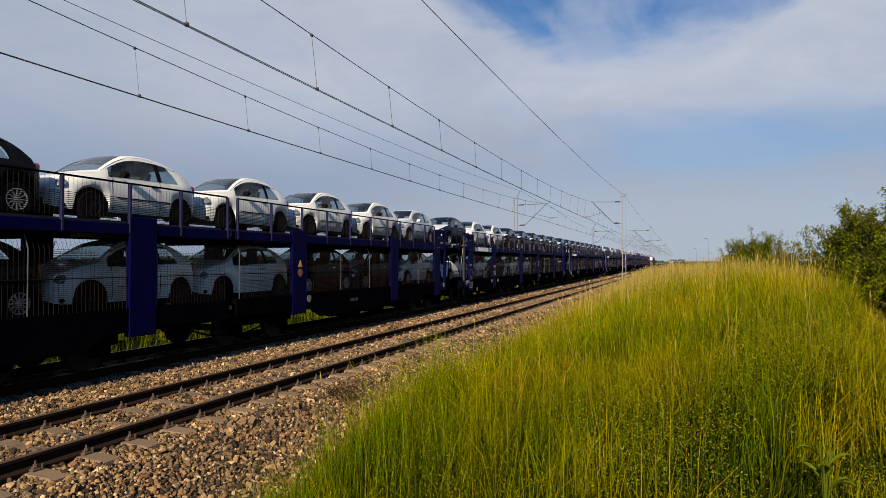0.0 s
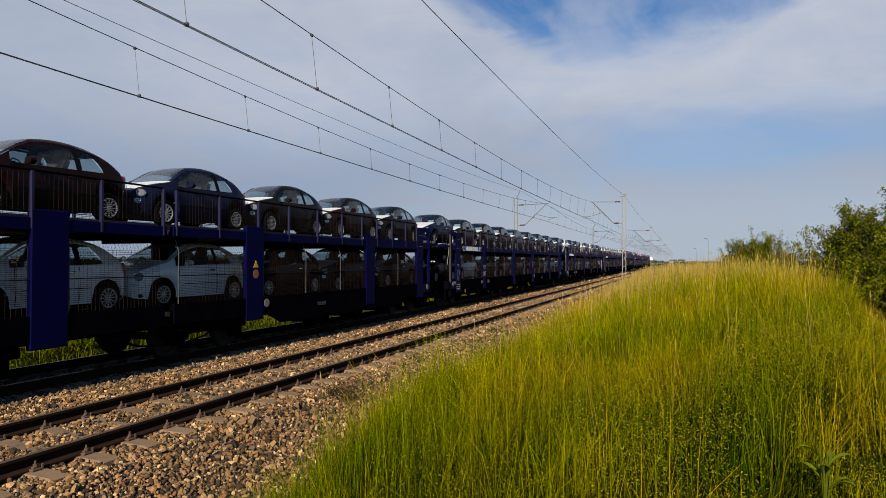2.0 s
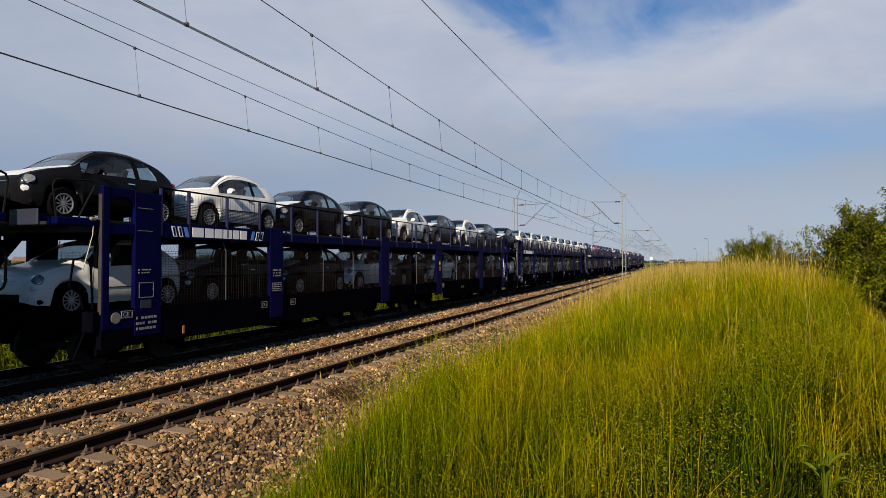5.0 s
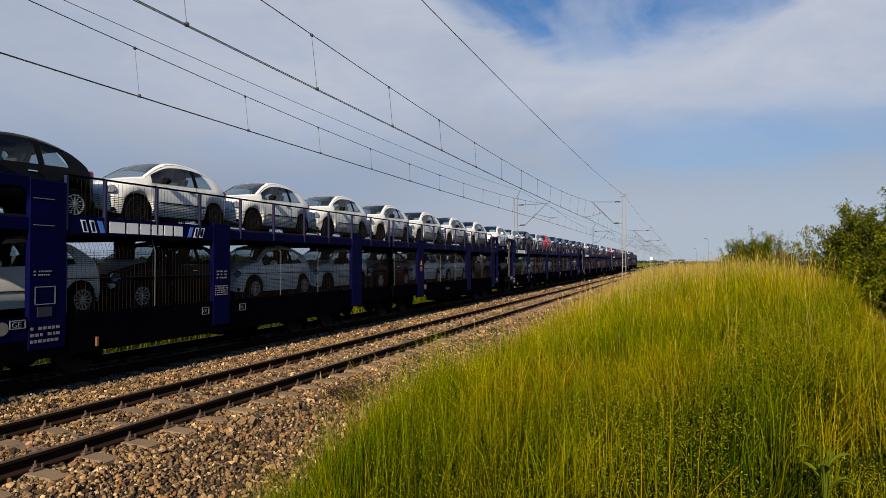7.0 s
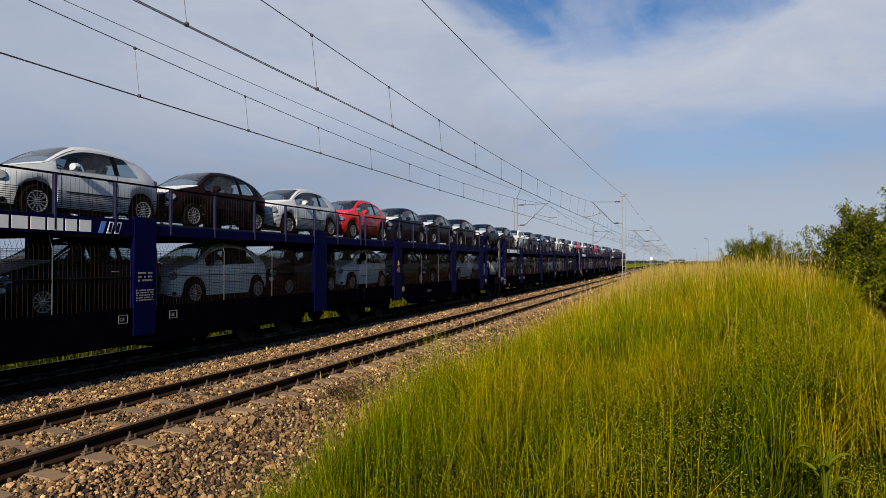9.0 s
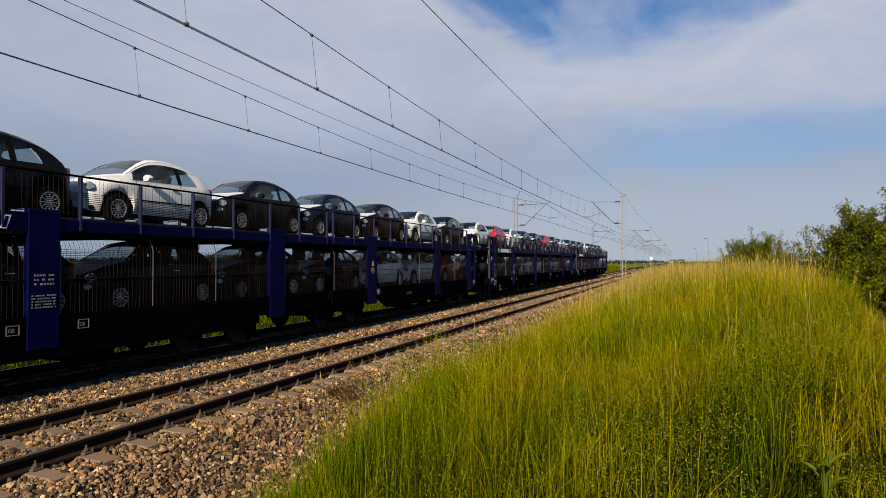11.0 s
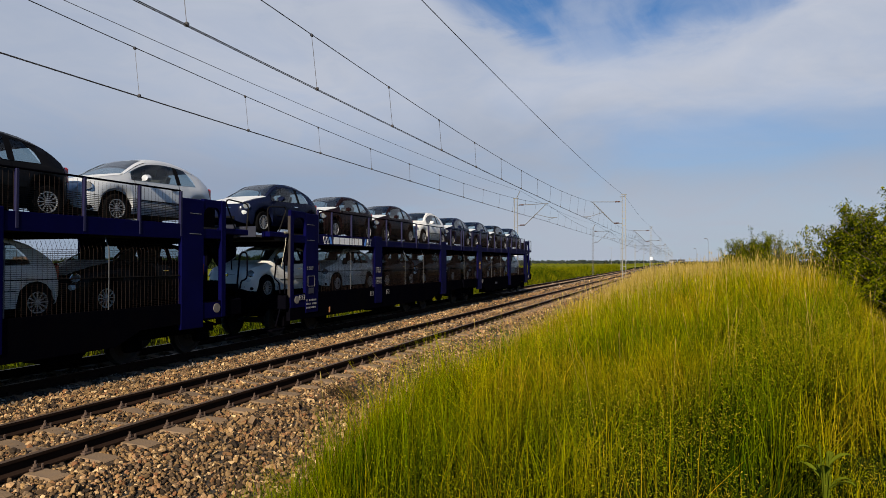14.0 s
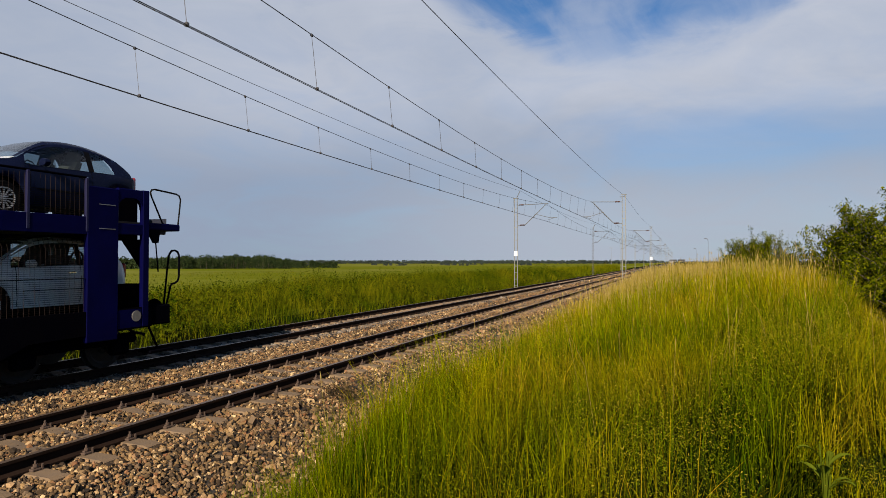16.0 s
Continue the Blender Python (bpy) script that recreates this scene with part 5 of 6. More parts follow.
    if film:
        hood = patch(lambda u, q: (lambda r, w: (w, u, float(np.interp(abs(w), [p[0] for p in r[:3:-1]], [p[1] for p in r[:3:-1]])) + 0.006))(car_ring(u), q * float(np.interp(u, (0.10, 0.25, 0.96), (0.46, 0.60, 0.68)))), np.linspace(0.10, 0.96, 10), np.linspace(-1, 1, 9))
        part("hood_film", hood, "film_white", c, "white protective film on the bonnet", angle=40)
    if dark_roof:
        roof = patch(lambda u, q: (lambda p: (p[0], u, p[1]))(top_point(u, q * 0.97)), np.linspace(1.60, 2.42, 8), np.linspace(-1, 1, 9))
        part("roof_panel", roof, "glass", c, "dark glass roof", angle=40)
    tyre, rim = wheel_mesh("dark" if rims == "dark" else "alloy")
    for s in (-1, 1):
        for a in ARCHES:
            wh = part("wheel", tyre, None, c, at=pose(s * 0.70, a, 0.30, 0, 0, 0 if s > 0 else 180))
            if s > 0:
                part("rim", rim, None, wh)
    return c


# ---------------------------------------------------------------- the train
def build_train():
    """Builds one wagon and one car of each look, then sets out the whole train. Returns what moves, with its place at the first moment."""
    looks = {
        "w": ("white", "alloy", False, True, "white small hatchback car with alloy rims and dark glass roof"),
        "W": ("white", "dark", False, True, "white small hatchback car with dark rims and roof"),
        "s": ("silver", "alloy", True, False, "silver-grey small hatchback car with alloy rims"),
        "g": ("grey", "alloy", True, False, "dark grey small hatchback car with film on its bonnet"),
        "k": ("black", "alloy", True, False, "black small hatchback car with film on its bonnet"),
        "b": ("blue", "alloy", True, False, "dark blue small hatchback car with film on its bonnet"),
        "m": ("maroon", "alloy", True, False, "dark maroon small hatchback car with film on its bonnet"),
        "r": ("red", "alloy", False, True, "bright red small hatchback car with a dark glass roof"),
    }
    models = {k: build_car(*v[:4], label=v[4]) for k, v in looks.items()}
    used = set()
    wagon = build_wagon()
    moving = []
    for i, (upper, lower) in enumerate(LOAD):
        y = TRAIN_0 + WAGON * i
        w = wagon if i == 0 else copy_thing(wagon, pose(FAR, y, 0))
        moving.append((w, FAR, y, 0.0))
        if i == 3:
            scribbled = w
        for deck, row, ys in (("up", upper, UPPER_Y), ("low", lower, LOWER_Y)):
            for ch, (yc, zc) in zip(row, ys):
                if ch == ".":
                    continue
                c = models[ch] if ch not in used else copy_thing(models[ch], pose(FAR, y + yc, zc))
                used.add(ch)
                moving.append((c, FAR, y + yc, zc))
    spray_scribble(scribbled)
    for k, c in models.items():                  # looks that no place in the train takes
        if k not in used:
            for o in (*c.children_recursive, c):
                bpy.data.objects.remove(o)
    return moving


# wagon by wagon from the front of the train: upper row, lower row, one letter a car
LOAD = [("kkkWWWWs", "kkkWWkkw"), ("bWWmbkmk", "wwkwwkkk"), ("bkmmgmkk", "kwkkkkkw"), ("kwkkwgWg", "wkkwkwkk"),
        ("kWWWWWWW", "wkwWkwwk"), ("wsmsrbkk", "kkwkwkkw"), ("kkwkbmwk", "wkkkkwwr"), ("Wrwmmrks", "kkkwwkwk"), ("bmmwbbkb", "wwkkkkkw")]
TRAIN_0 = 3.96 - 31.0 + 24.7
UPPER_Y = [(-0.92 + 3.757 * i, 2.83) for i in range(8)]
LOWER_Y = [(-0.74 + 3.70 * i, 1.05) for i in range(8)]
# how far the train has gone
GONE = [(0, 0.0), (1.5, 24.7), (3.5, 57.6), (7.0, 115.4), (9.0, 148.58), (12.5, 206.5), (14.5, 239.8), (16.0, 264.7)]


# ---------------------------------------------------------------- plants
def blades(name, x, y, z, height, width, lean, rng, mat, bend=0.45, tone=0.5):
    """Grass: each blade a bent strip that narrows to a tip; the attribute tip tells how far up it a corner lies, tone how ripe it is.
    Blades that stand together lean much the same way."""
    n = len(x)
    t = 2 * math.pi * (1.6 * patchy(x, y, 0.55, 21) + 0.8 * patchy(x, y, 0.2, 22)) + rng.normal(0, 0.9, n)
    face = rng.uniform(0, 2 * math.pi, n)
    dx, dy = np.cos(t) * lean * height, np.sin(t) * lean * height
    wx, wy = np.cos(face) * width, np.sin(face) * width
    v = np.empty((n, 5, 3))
    for i, (h, q) in enumerate(((0, 1.0), (0.58, 0.8))):
        for j, s in enumerate((-1, 1)):
            v[:, 2 * i + j, 0] = x + dx * h ** 2 * (1 + bend) + s * wx * q
            v[:, 2 * i + j, 1] = y + dy * h ** 2 * (1 + bend) + s * wy * q
            v[:, 2 * i + j, 2] = z + height * h
    v[:, 4] = np.stack([x + dx * (1 + bend), y + dy * (1 + bend), z + height * (1 - 0.25 * lean)], -1)
    f = np.array([(0, 1, 3), (0, 3, 2), (2, 3, 4)])[None] + (np.arange(n) * 5)[:, None, None]
    me = array_mesh(name, v.reshape(-1, 3), f.reshape(-1, 3), mat)
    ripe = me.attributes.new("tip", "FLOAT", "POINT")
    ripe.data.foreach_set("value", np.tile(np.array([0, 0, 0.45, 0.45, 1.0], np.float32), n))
    age = me.attributes.new("tone", "FLOAT", "POINT")
    age.data.foreach_set("value", np.repeat(np.broadcast_to(np.asarray(tone, np.float32), (n,)), 5).astype(np.float32))
    return me


def seed_heads(name, x, y, z, height, rng, mat):
    """Flowering stalks: a thin stem with a slender ear at its end."""
    n = len(x)
    t = rng.uniform(0, 2 * math.pi, n)
    lean = rng.uniform(0.02, 0.28, n) * height
    top = np.stack([x + np.cos(t) * lean, y + np.sin(t) * lean, z + height], -1)
    foot = np.stack([x, y, z], -1)
    d = top - foot
    d /= np.linalg.norm(d, axis=1, keepdims=True)
    ang = rng.uniform(0, 2 * math.pi, n)
    side = np.stack([np.cos(ang), np.sin(ang), np.zeros(n)], -1)
    w = rng.uniform(0.0005, 0.0009, n)[:, None] * (0.7 + 0.12 * np.abs(y)[:, None])
    ear = rng.uniform(0.03, 0.08, n)[:, None]
    ew = w * rng.uniform(2.6, 5.6, n)[:, None]
    v = np.stack([foot - side * w, foot + side * w, top + side * w, top - side * w,
                  top + d * ear * 0.35 - side * ew, top + d * ear * 0.35 + side * ew, top + d * ear], 1)
    f = np.array([(0, 1, 2), (0, 2, 3), (3, 2, 5), (3, 5, 4), (4, 5, 6)])[None] + (np.arange(n) * 7)[:, None, None]
    return array_mesh(name, v.reshape(-1, 3), f.reshape(-1, 3), mat)


def patchy(x, y, scale, seed):
    """Smooth random values from 0 to 1 over the ground, for clumps and bare spots."""
    table = np.random.default_rng(seed).random((64, 64))
    u, v = np.asarray(x) / scale, np.asarray(y) / scale
    i, j = np.floor(u).astype(int), np.floor(v).astype(int)
    a, b = u - i, v - j
    a, b = a * a * (3 - 2 * a), b * b * (3 - 2 * b)
    g = lambda p, q: table[p % 64, q % 64]
    return (g(i, j) * (1 - a) + g(i + 1, j) * a) * (1 - b) + (g(i, j + 1) * (1 - a) + g(i + 1, j + 1) * a) * b


def grass_edge(y):
    """Where the grass begins beside the stones."""
    return np.interp(y, (0, 4, 7, 10, 16, 25, 60, 200), (-3.15, -3.28, -3.48, -3.50, -3.52, -3.70, -4.2, -4.8))


def build_grass():
    rng = np.random.default_rng(11)

    def spots(n, x0, x1, y0, y1, power=1.0):
        y = y0 + (y1 - y0) * rng.random(n) ** power
        x = rng.uniform(x0, x1, n)
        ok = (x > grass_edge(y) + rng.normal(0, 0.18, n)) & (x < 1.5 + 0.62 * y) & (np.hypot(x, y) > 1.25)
        return x[ok], y[ok]

    def tall(x, y):
        """Tall on the bank, lower on a worn strip at the right, among the weeds close by and at the stones."""
        h = 0.66 + 0.12 * np.sin(0.8 * x + 0.5 * y) * np.sin(0.6 * y)
        h = h * np.clip((x - grass_edge(y)) / 1.0 + 0.40, 0.40, 1)
        h = h * (1 - 0.82 * np.clip((x - 0.185 * y + 0.9 * (patchy(x, y, 0.8, 14) - 0.5)) / (0.2 + 0.05 * y), 0, 1) * np.clip((16 - y) / 3, 0.4, 1))
        near = np.clip((y - 1.0) / 3.0, 0, 1)
        h = h * (0.46 + 0.62 * patchy(x, y, 0.45, 1) + 0.34 * patchy(x, y, 0.16, 2))
        leafy = np.clip((x + 1.4) / 1.0, 0, 1) * np.clip((6.5 - y) / 2.5, 0, 1)
        return h * (0.6 + 0.4 * near) * (1 - 0.30 * leafy)

    def ripeness(x, y):
        """0 in the lush dips of the slope, 1 where the grass is ripe: along the stones, on the crest and in drier patches."""
        e = x - grass_edge(y)
        base = 0.44 - 0.30 * np.clip((6.5 - y) / 2.5, 0, 1) * np.clip((-1.0 - x) / 0.7, 0, 1) + 0.36 * np.clip(1.25 - e / 1.3, 0, 1) * np.clip((y - 3.0) / 2.5, 0.15, 1) + 0.34 * np.clip((y - 8.5) / 7.0, 0, 1)
        base = base + np.interp(y, (3, 6), (0.40, 0.24)) * np.clip((x - 0.08 * y) / 0.5, 0, 1) * np.clip((y - 1.5) / 2.0, 0.5, 1)
        wild = 0.70 * (patchy(x, y, 1.15, 36) - 0.5) + 0.55 * (patchy(x, y, 0.34, 32) - 0.5) + 0.35 * (patchy(x, y, 0.12, 33) - 0.5)
        return np.clip(base + wild + rng.normal(0, 0.10, len(x)), 0, 1)

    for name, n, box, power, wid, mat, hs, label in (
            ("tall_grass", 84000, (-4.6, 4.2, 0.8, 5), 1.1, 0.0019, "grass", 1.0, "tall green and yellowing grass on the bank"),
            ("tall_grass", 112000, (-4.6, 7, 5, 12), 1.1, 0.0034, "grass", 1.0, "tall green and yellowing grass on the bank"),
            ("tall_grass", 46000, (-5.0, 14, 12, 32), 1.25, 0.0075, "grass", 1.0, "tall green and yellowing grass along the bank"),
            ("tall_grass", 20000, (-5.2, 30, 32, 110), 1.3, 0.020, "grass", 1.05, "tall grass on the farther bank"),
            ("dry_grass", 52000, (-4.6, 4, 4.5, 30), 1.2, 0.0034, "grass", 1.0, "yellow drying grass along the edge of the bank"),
            ("low_grass", 70000, (-4.5, 5.5, 0.7, 9), 1.2, 0.0036, "grass_shaded", 0.50, "low dense grass and weeds under the tall stalks")):
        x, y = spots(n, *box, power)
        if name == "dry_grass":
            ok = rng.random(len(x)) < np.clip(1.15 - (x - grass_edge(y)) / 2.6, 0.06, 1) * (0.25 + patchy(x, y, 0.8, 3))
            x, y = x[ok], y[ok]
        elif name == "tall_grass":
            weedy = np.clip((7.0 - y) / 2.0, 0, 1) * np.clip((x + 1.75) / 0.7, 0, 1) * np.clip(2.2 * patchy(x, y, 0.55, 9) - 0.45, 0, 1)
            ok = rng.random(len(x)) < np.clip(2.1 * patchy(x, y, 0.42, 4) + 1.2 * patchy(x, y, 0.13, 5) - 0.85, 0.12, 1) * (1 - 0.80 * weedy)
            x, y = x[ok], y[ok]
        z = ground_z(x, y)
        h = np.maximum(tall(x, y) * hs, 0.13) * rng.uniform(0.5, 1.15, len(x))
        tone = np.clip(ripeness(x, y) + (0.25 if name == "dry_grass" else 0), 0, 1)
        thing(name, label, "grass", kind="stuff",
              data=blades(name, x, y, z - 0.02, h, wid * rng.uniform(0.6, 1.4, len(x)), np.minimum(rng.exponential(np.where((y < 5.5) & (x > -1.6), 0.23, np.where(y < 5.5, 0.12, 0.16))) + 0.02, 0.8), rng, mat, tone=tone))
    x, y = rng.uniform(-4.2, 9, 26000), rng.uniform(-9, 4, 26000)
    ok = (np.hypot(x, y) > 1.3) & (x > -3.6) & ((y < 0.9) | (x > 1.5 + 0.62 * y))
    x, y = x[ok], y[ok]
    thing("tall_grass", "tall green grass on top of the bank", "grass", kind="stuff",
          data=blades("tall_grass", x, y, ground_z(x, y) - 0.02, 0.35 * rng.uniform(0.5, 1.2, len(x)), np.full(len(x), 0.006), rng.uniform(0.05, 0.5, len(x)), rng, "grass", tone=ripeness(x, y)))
    x, y = spots(62000, -4.6, 16, 3.0, 45, 1.0)
    ok = rng.random(len(x)) < np.clip(0.08 + (y - 6) / 8, 0.06, 1) * (0.25 + 1.0 * patchy(x, y, 1.3, 12))
    x, y = x[ok], y[ok]
    thing("grass_ears", "dry straw-coloured ears of flowering grass", "grass", kind="stuff",
          data=seed_heads("grass_ears", x, y, ground_z(x, y), tall(x, y) * rng.uniform(0.85, 1.22, len(x)), rng, "straw"))
    # loose brown panicles that hang over the lower growth in drifts
    x, y = spots(15000, -2.2, 5.5, 2.2, 14, 1.0)
    ok = rng.random(len(x)) < np.clip(2.6 * patchy(x, y, 0.9, 41) + 1.0 * patchy(x, y, 0.3, 42) - 1.35 + 0.5 * np.clip((x - 0.15 * y) / 0.6, 0, 1), 0, 1)
    x, y = x[ok], y[ok]
    k = 16
    h = np.repeat(tall(x, y) * rng.uniform(0.75, 1.15, len(x)), k)
    up = np.tile(np.linspace(0.72, 1.0, k), len(x))
    spread = 0.05 * (1.05 - up) / 0.33 + 0.006
    lx, ly = np.repeat(rng.normal(0, 0.16, len(x)), k) * h * up, np.repeat(rng.normal(0, 0.16, len(x)), k) * h * up
    pos = np.stack([np.repeat(x, k) + lx + rng.normal(0, 1, len(h)) * spread, np.repeat(y, k) + ly + rng.normal(0, 1, len(h)) * spread, np.repeat(ground_z(x, y), k) + h * up], -1)
    thing("grass_panicles", "loose brownish panicles of flowering grass", "grass", kind="stuff", data=leaves("grass_panicles", pos, 0.0046, rng, "panicle", 0.40))
    # long pale stalks that stick out of the rest
    x, y = spots(300, -2.6, 4.5, 1.8, 8, 1.0)
    x, y = x[:70], y[:70]
    thing("dry_stalks", "long bleached grass stalks standing out of the growth", "grass", kind="stuff",
          data=blades("dry_stalks", x, y, ground_z(x, y), tall(x, y) * 1.05 + rng.uniform(0.08, 0.30, len(x)), 0.0009 * (0.6 + 0.35 * y), rng.uniform(0.12, 0.45, len(x)), rng, "straw"))
    # leafy weeds among the grass close by: leaves all the way up their stems
    x, y = spots(26000, -2.9, 5.5, 0.9, 8.5, 1.2)
    ok = rng.random(len(x)) < np.clip(1.9 * patchy(x, y, 0.55, 9) + 1.3 * patchy(x, y, 0.15, 10) - 0.85, 0.10, 1) * np.clip((8.5 - y) / 2.5, 0, 1) * np.clip((x + 1.75) / 0.6, 0.03, 1) * 0.75 + 0.50 * np.clip((x - 0.12 * y) / 0.4, 0, 1) * np.clip((6 - y) / 2, 0, 1) + 0.5 * np.clip(1.3 - (x - grass_edge(y)) / 0.35, 0, 1) * (y < 4.6)
    x, y = x[ok], y[ok]
    k = 22
    up = np.tile(np.linspace(0.22, 1.0, k), len(x))
    h = np.repeat(tall(x, y) * rng.uniform(0.65, 1.1, len(x)), k) * up
    turn = np.tile(np.arange(k) * 2.4, len(x)) + np.repeat(rng.uniform(0, 6.28, len(x)), k)
    r = 0.011 * (1.25 - up) + 0.003
    lx, ly = np.repeat(rng.normal(0, 0.12, len(x)), k) * h, np.repeat(rng.normal(0, 0.12, len(x)), k) * h
    xs, ys = np.repeat(x, k) + np.cos(turn) * r + lx, np.repeat(y, k) + np.sin(turn) * r + ly
    zs = np.repeat(ground_z(x, y), k) + h
    thing("weeds", "small leafy weeds among the grass", "weeds", kind="stuff",
          data=leaves("weeds", np.stack([xs, ys, zs], -1), 0.0050, rng, "weed_leaf", 0.45))
    # one broad-leaved plant
    plant = thing("broad_leaf_weed", "pale green weed with long broad leaves in the grass", "weed")
    plant.location = (0.55, 2.95, float(ground_z(np.array([0.55]), np.array([2.95]))[0]))
    for i in range(9):
        a, l, up = i * 2.4, 0.09 + 0.03 * math.sin(i * 1.7), 0.20 + 0.03 * (i % 5)
        d, n = Vector((math.cos(a), math.sin(a), 0)), Vector((-math.sin(a), math.cos(a), 0))
        b = Build()
        v, f = [], []
        for k in range(7):
            q = k / 6
            c = d * (0.015 + 0.85 * l * q) + Vector((0, 0, up - 0.06 + 0.13 * q - 0.09 * q * q))
            w = 0.014 * math.sin(math.pi * min(1, 0.08 + q * 0.92)) + 0.001
            v += [tuple(c - n * w + Vector((0, 0, 0.006))), tuple(c), tuple(c + n * w + Vector((0, 0, 0.006)))]
            if k:
                f += [(3 * k - 3, 3 * k - 2, 3 * k + 1, 3 * k), (3 * k - 2, 3 * k - 1, 3 * k + 2, 3 * k + 1)]
        b.add(v, f)
        b.tube([(0, 0, 0), tuple(d * 0.02 + Vector((0, 0, up)))], 0.003, 4)
        part("leaf", b, "broad_leaf", plant)
    # dry brown weeds at the foot of the bank
    for cx, cy, r, n in ((-5.55, 9.6, 0.16, 500), (-4.75, 12.3, 0.24, 900), (-3.95, 11.0, 0.22, 600), (-3.75, 8.6, 0.2, 500)):
        x, y = rng.normal(cx, r, n), rng.normal(cy, r * 1.6, n)
        thing("dry_weed", "withered grey-brown weed beside the stones", "weed", "dry weeds",
              data=blades("dry_weed", x, y, np.maximum(ground_z(x, y), bed_z(x)) - 0.02, rng.uniform(0.08, 0.30, n), np.full(n, 0.0028), rng.uniform(0.2, 0.9, n), rng, "dry_weed"))
    # rank growth beyond the far track: a strip of tall grass and herbs, thinner grass in the field behind
    def rank(x, y):
        lump = 0.35 + 0.75 * patchy(x, y, 3.1, 7) + 0.45 * patchy(x, y, 1.1, 8)
        return lump * np.interp(x, (-34, -24, -19, -16, -13.9), (0.6, 1.0, 1.65, 1.15, 0.5))

    for n, x0, x1, y0, y1, wid in ((36000, -27, -13.9, 6, 70, 0.011), (14000, -34, -14.5, 60, 200, 0.035), (9000, -120, -26, 20, 160, 0.03)):
        x, y = rng.uniform(x0, x1, n), rng.uniform(y0, y1, n)
        ok = x > -2.1 * (y + 14)
        x, y = x[ok], y[ok]
        h = rank(x, y) * rng.uniform(0.45, 1.1, len(x)) * (1.0 if x0 > -40 else 0.7)
        thing("meadow_grass", "tall meadow grass in the field across the line", "grass", kind="stuff",
              data=blades("meadow_grass", x, y, ground_z(x, y) - 0.02, h, wid * rng.uniform(0.7, 1.3, len(x)), rng.uniform(0.05, 0.4, len(x)), rng, "meadow"))
    x, y = rng.uniform(-26, -14.6, 15000), 6 + 90 * rng.random(15000) ** 1.3
    ok = (rng.random(15000) < np.clip(2.2 * patchy(x, y, 2.0, 15) - 0.45, 0, 1)) & (x > -2.1 * (y + 14))
    x, y = x[ok], y[ok]
    k = 9
    up = np.tile(np.linspace(0.35, 1.0, k), len(x))
    zs = np.repeat(ground_z(x, y), k) + np.repeat(rank(x, y) * rng.uniform(0.6, 1.1, len(x)), k) * up
    pos = np.stack([np.repeat(x, k) + rng.normal(0, 0.07, len(zs)), np.repeat(y, k) + rng.normal(0, 0.07, len(zs)), zs], -1)
    thing("meadow_herbs", "dark leafy herbs in the meadow across the line", "weeds", kind="stuff", data=leaves("meadow_herbs", pos, 0.055, rng, "rank_leaf", 0.45))


def leaves(name, pos, size, rng, mat, slim=0.55):
    """Many small pointed leaves at the places given."""
    n = len(pos)
    R = rotations(n, rng)
    s = size * rng.uniform(0.6, 1.5, n)[:, None, None]
    o = np.array([(-1, 0, 0), (0, -slim, 0.12), (1.1, 0, 0), (0, slim, 0.12)])
    v = np.einsum("nij,kj->nki", R, o) * s + pos[:, None]
    f = np.array([(0, 1, 2), (0, 2, 3)])[None] + (np.arange(n) * 4)[:, None, None]
    return array_mesh(name, v.reshape(-1, 3), f.reshape(-1, 3), mat)


def build_bush(x, y, radius, height, seed, twigs, count, leaf, label):
    """A shrub: many stems that fork and arch, with leaves along the twigs and bare gaps between."""
    rng = np.random.default_rng(seed)
    z0 = float(ground_z(np.array([x]), np.array([y]))[0])
    bush = thing("bush", label, "bush", "bushes on the bank")
    bush.location = (x, y, z0)
    wood, pos = Build(), []
    for i in range(twigs):
        a = rng.uniform(0, 2 * math.pi)
        r = radius * math.sqrt(rng.uniform(0.02, 1.0))
        h = height * (1 - 0.60 * (r / radius) ** 3) * rng.uniform(0.72, 1.1)
        foot = Vector((math.cos(a) * r * 0.25, math.sin(a) * r * 0.25, -0.1))
        tip = Vector((math.cos(a) * r, math.sin(a) * r, h))
        mid = foot.lerp(tip, 0.5) + Vector((0, 0, 0.22 * h)) + Vector(rng.normal(0, 0.1, 3))
        path = [foot.lerp(mid, t).lerp(mid.lerp(tip, t), t) for t in (0, .25, .5, .75, 1.0)]
        wood.tube(path, 0.016, 4, r_end=0.003)
        for k in range(rng.integers(6, 11)):
            t = rng.uniform(0.15, 1.0)
            p = foot.lerp(mid, t).lerp(mid.lerp(tip, t), t)
            e = p + Vector(rng.normal(0, 0.19, 3)) + Vector((0, 0, 0.14))
            wood.tube([p, p.lerp(e, 0.5) + Vector((0, 0, 0.03)), e], 0.006, 3, r_end=0.002)
            m = int(count / twigs / 8.0)
            q = rng.random(m)[:, None]
            pos.append(np.array(p)[None] * (1 - q) + np.array(e)[None] * q + rng.normal(0, 0.042, (m, 3)))
    part("branching", wood, "bark", bush)
    pos = np.concatenate(pos)
    pos = pos[(pos[:, 0] < 0.15) | (rng.random(len(pos)) < 0.3)]         # sparser on the side away from the line
    part("crown", leaves("crown", pos, leaf, rng, "bush_leaf"), None, bush)


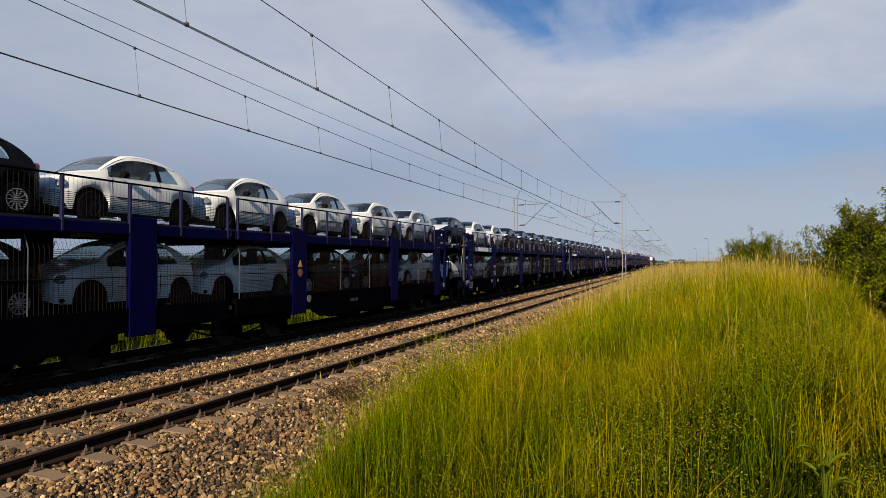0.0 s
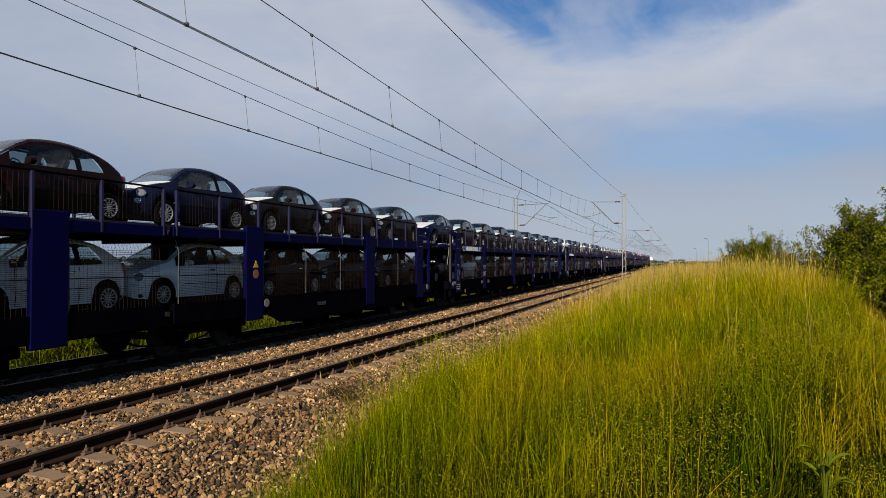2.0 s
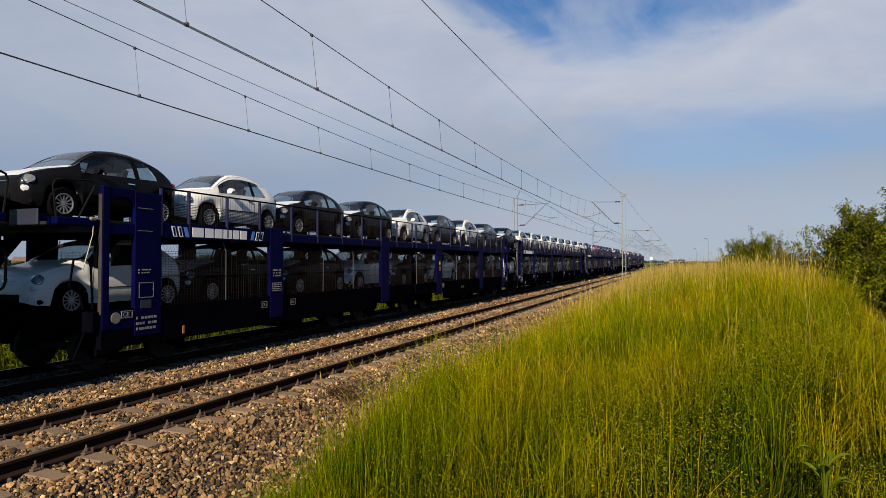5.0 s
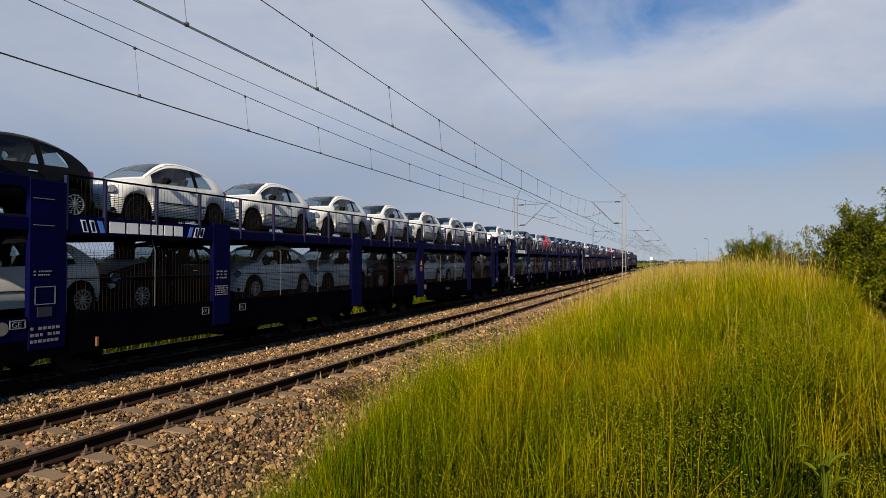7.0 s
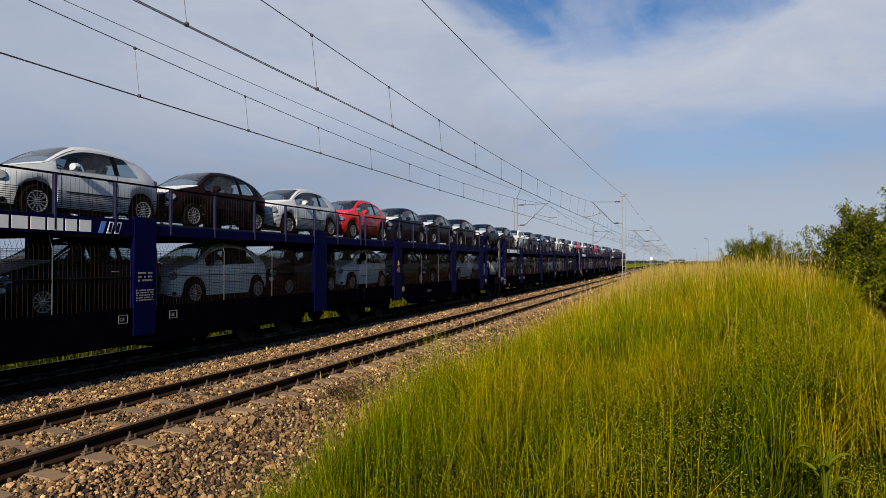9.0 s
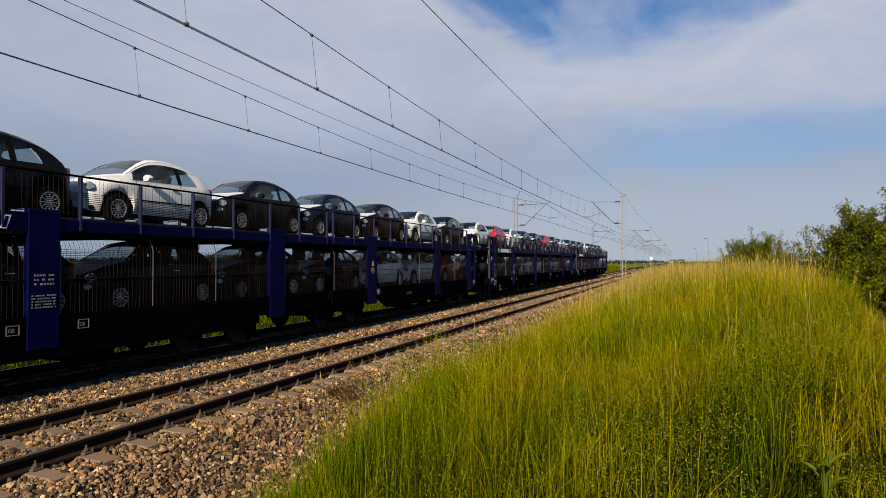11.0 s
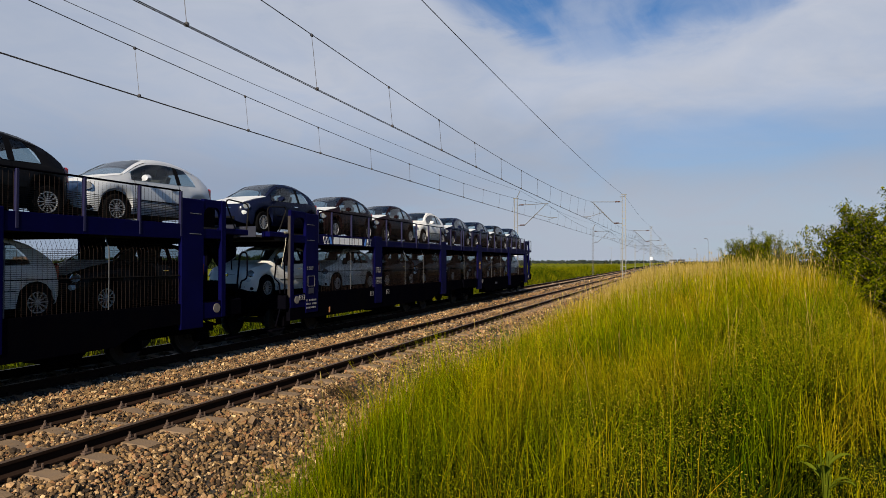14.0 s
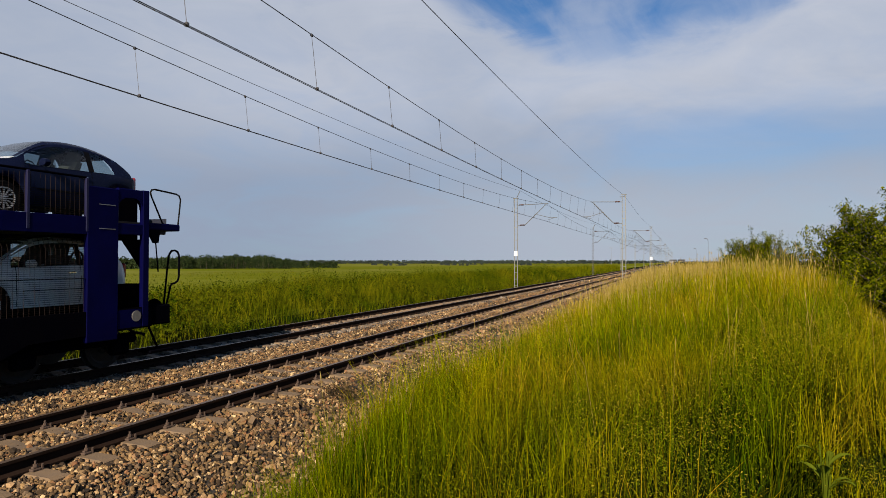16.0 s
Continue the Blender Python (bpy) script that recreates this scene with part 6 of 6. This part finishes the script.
def build_far_woods():
    """Belts of trees on the horizon and a nearer wood, each tree a crown of several leafy clumps on a trunk."""
    rng = np.random.default_rng(23)
    for name, n, dist, a0, a1, h, leaf, per, label in (
            ("far_woods", 2100, (760, 1000), -62, 12, (2.6, 6.0), 0.7, 35, "dark belt of trees along the horizon"),
            ("far_hedges", 150, (420, 560), -44, -12, (1.5, 3.4), 0.45, 50, "low hedges and single trees between the fields"),
            ("near_wood", 560, (270, 350), -62, -30.5, (4.4, 7.4), 0.27, 250, "darker wood across the meadow")):
        trunks, leafp, wide = Build(), [], 0.55 if name == "far_woods" else 0.30
        for i in range(n):
            a = rng.uniform(a0, a1)
            d = rng.uniform(*dist)
            hh = rng.uniform(*h)
            if name == "near_wood":                      # the wood runs out in low growth at one end
                hh *= float(np.interp(a, (-62, -56.5, -55.5, -53, -52, -47.5, -41, -36.5, -35, -30.5), (0.8, 0.75, 0.55, 0.55, 0.75, 0.85, 1.0, 1.05, 0.72, 0.50)))
                if a > -35 and rng.random() < 0.6:
                    continue
            if name == "far_hedges" and math.sin(a * 0.9) < -0.2:
                continue
            a = radians(a)
            cx, cy = math.sin(a) * d, math.cos(a) * d
            if cx > -20:
                hh *= 0.6
            z0 = -1.3
            trunks.tube([(cx, cy, z0), (cx, cy, z0 + hh * 0.6)], 0.018 * hh, 4, r_end=0.008 * hh)
            for k in range(7):                           # clumps of one crown
                q = rng.normal(0, 1, 3)
                c = np.array([cx, cy, z0 + hh * 0.55]) + q / np.linalg.norm(q) * np.array([wide, wide, 0.27]) * hh * rng.uniform(0.5, 1.0)
                m = max(3, per // 7)
                p = rng.normal(0, 1, (m, 3))
                p /= np.linalg.norm(p, axis=1, keepdims=True)
                leafp.append(c + p * rng.uniform(0.6, 1.0, (m, 1)) * hh * 0.19 * np.array([1, 1, 0.8]))
            low = rng.normal(0, 1, (max(3, per // 3), 3)) * np.array([0.32, 0.32, 0.11]) * hh
            leafp.append(low + np.array([cx, cy, z0 + hh * 0.20]))
        # the two farther belts take the leaf colour with haze mixed in
        w = thing(name, label, "trees", kind="stuff", data=leaves(name, np.concatenate(leafp), leaf, rng, "wood_leaf" if name == "near_wood" else "hazy_leaf"))
        part("trunks", trunks, "bark", w)["kind"] = "stuff"


def build_house(x, y, z, length, width, wall, roof, turn, label, tiles="roof_red"):
    """A long low house with a pitched roof, far off in the fields."""
    h = thing("house", label, "house", "far houses")
    h.matrix_basis = pose(x, y, z, 0, 0, turn)
    l, w = length / 2, width / 2
    part("wall", Build().box(-l, l, -w, w, 0, wall), "plaster", h)
    e = 0.4
    ol = [(-w - e, wall - 0.1), (w + e, wall - 0.1), (0, wall + roof)]
    part("roof", Build().prism(ol, -l - e, l + e), tiles, h, "red tiled roof" if tiles == "roof_red" else "dark roof")
    for i in range(int(length // 4)):
        xx = -l + 2 + i * 4
        part("window", Build().box(xx - 0.5, xx + 0.5, -w - 0.03, -w, 1.0, 2.2), "glass", h)
        part("window", Build().box(xx - 0.5, xx + 0.5, w, w + 0.03, 1.0, 2.2), "glass", h)


def build_pole(x, y, z, height, arm, name, label, mat):
    p = thing(name, label, "pole", "far poles")
    p.location = (x, y, z)
    part("shaft", Build().tube([(0, 0, 0), (0, 0, height)], 0.05 if arm else 0.11, 8, r_end=0.03), mat, p)
    if arm:
        pts = [(0, 0, height), (-arm * 0.2, 0, height + 0.5), (-arm * 0.6, 0, height + 0.85), (-arm, 0, height + 0.95)]
        part("arm", Build().tube(pts, 0.05, 6), mat, p)
        part("lamp_head", Build().box(-arm - 0.4, -arm + 0.1, -0.09, 0.09, height + 0.86, height + 1.0, 0.04), mat, p)
    else:
        part("crossarm", Build().box(-0.7, 0.7, -0.06, 0.06, height - 0.5, height - 0.38, 0.02), mat, p)


BIRD_AT, BIRD_PACE, BIRD_TURN = (-0.00, 14.88, 7.24), (13.53, 5.25, -4.84), -69


def build_bird():
    """A small dark swallow with its wings half raised; it flies along its own +y."""
    bird = thing("swallow", "small dark swallow flying with forked tail", "bird")
    b = Build().lathe((0, 0, 0), "y", [(-0.085, 0.006), (-0.05, 0.020), (0.0, 0.027), (0.045, 0.024), (0.07, 0.018), (0.085, 0.014), (0.098, 0.004), (0.108, 0.001)], 8)
    part("body", b, "feather", bird, angle=60)
    for s in (-1, 1):
        pts = [(0.015, 0.045), (0.06, 0.055), (0.11, 0.035), (0.165, -0.025), (0.10, -0.005), (0.05, -0.025), (0.015, -0.03)]
        up = lambda x: 0.015 + 0.85 * x
        w = Build()
        n = len(pts)
        w.add([(s * x, y, up(x) + 0.003) for x, y in pts] + [(s * x, y, up(x) - 0.003) for x, y in pts],
              [tuple(range(n)), tuple(range(2 * n - 1, n - 1, -1))] + [(i, (i + 1) % n, n + (i + 1) % n, n + i) for i in range(n)])
        part("wing", w, "feather", bird)
        part("tail_feather", Build().prism([(-0.07, -0.003), (-0.07, 0.003), (-0.15, 0.002), (-0.15, -0.002)], s * 0.012 - 0.008, s * 0.012 + 0.008), "feather", bird)
    return bird


# ---------------------------------------------------------------- set everything out
build_ground()
build_ballast()
build_tracks()
build_wires()
build_masts()
MOVING = build_train()
build_far_woods()
build_bush(2.75, 24.0, 1.55, 1.75, 3, 150, 130000, 0.0195, "low green bush with upright sprays behind the grass")
build_bush(4.28, 12.7, 2.42, 2.45, 4, 360, 440000, 0.0168, "large leafy green bush at the top of the bank")
build_bush(4.5, 18.5, 1.2, 0.85, 9, 90, 62000, 0.020, "low spreading bush between two taller ones")
build_house(-262, 187, -1.2, 11, 7, 3.3, 1.9, 36, "low farm building with an orange-red roof across the fields")
build_house(2.0, 860, -0.5, 7, 6, 2.6, 2.2, 20, "small pale house with a dark roof far along the line", "roof_grey")
build_house(-8.5, 900, -0.5, 8, 6, 2.6, 2.2, -10, "small pale house far along the line", "roof_grey")
build_pole(-29.0, 290.0, -1.1, 9.6, 0, "white_pole", "plain white pole in the field across the line", "galvanised")
build_pole(7.9, 200.0, 0.5, 7.4, 0.7, "street_lamp", "slender curved street lamp far behind the grass", "dark_steel")
build_pole(6.0, 260.0, 0.5, 5.6, 0.5, "street_lamp", "slender curved street lamp far behind the grass", "dark_steel")
BIRD = build_bird()
build_stones()
build_grass()


def gone(t):
    """How far the train has run by t, through the known stretches with an even pace between."""
    ts, ds = [g[0] for g in GONE], [g[1] for g in GONE]
    return float(np.interp(t, ts, ds))


def motions():
    """The train rolls past towards -y; its wheelsets turn."""
    for ob, x, y, z in MOVING:
        walk(ob, [(t, pose(x, y - d, z)) for t, d in GONE])
    turn = 16.0 * FPS
    for ob, x, y, z in MOVING:
        if not ob.name.startswith("car_carrier_wagon"):
            continue
        for ch in ob.children:
            if ch.name.startswith("wheelset"):
                rows, at = [], ch.location.y
                for i in range(int(turn) + 1):
                    t = i / FPS
                    rows.append((t, pose(0, at, AXLE_Z, math.degrees(gone(t) / 0.42), 0, 0)))
                walk(ch, rows)
    # the bird crosses high up over the bank, dropping as it passes
    walk(BIRD, [(t, pose(BIRD_AT[0] + BIRD_PACE[0] * (t - 7.5), BIRD_AT[1] + BIRD_PACE[1] * (t - 7.5), BIRD_AT[2] + BIRD_PACE[2] * (min(8.1, max(7.0, t)) - 7.5), -12, 0, BIRD_TURN))
                for t in (0.0, 6.5, 7.0, 7.5, 8.1, 8.6, 16.0)])


motions()
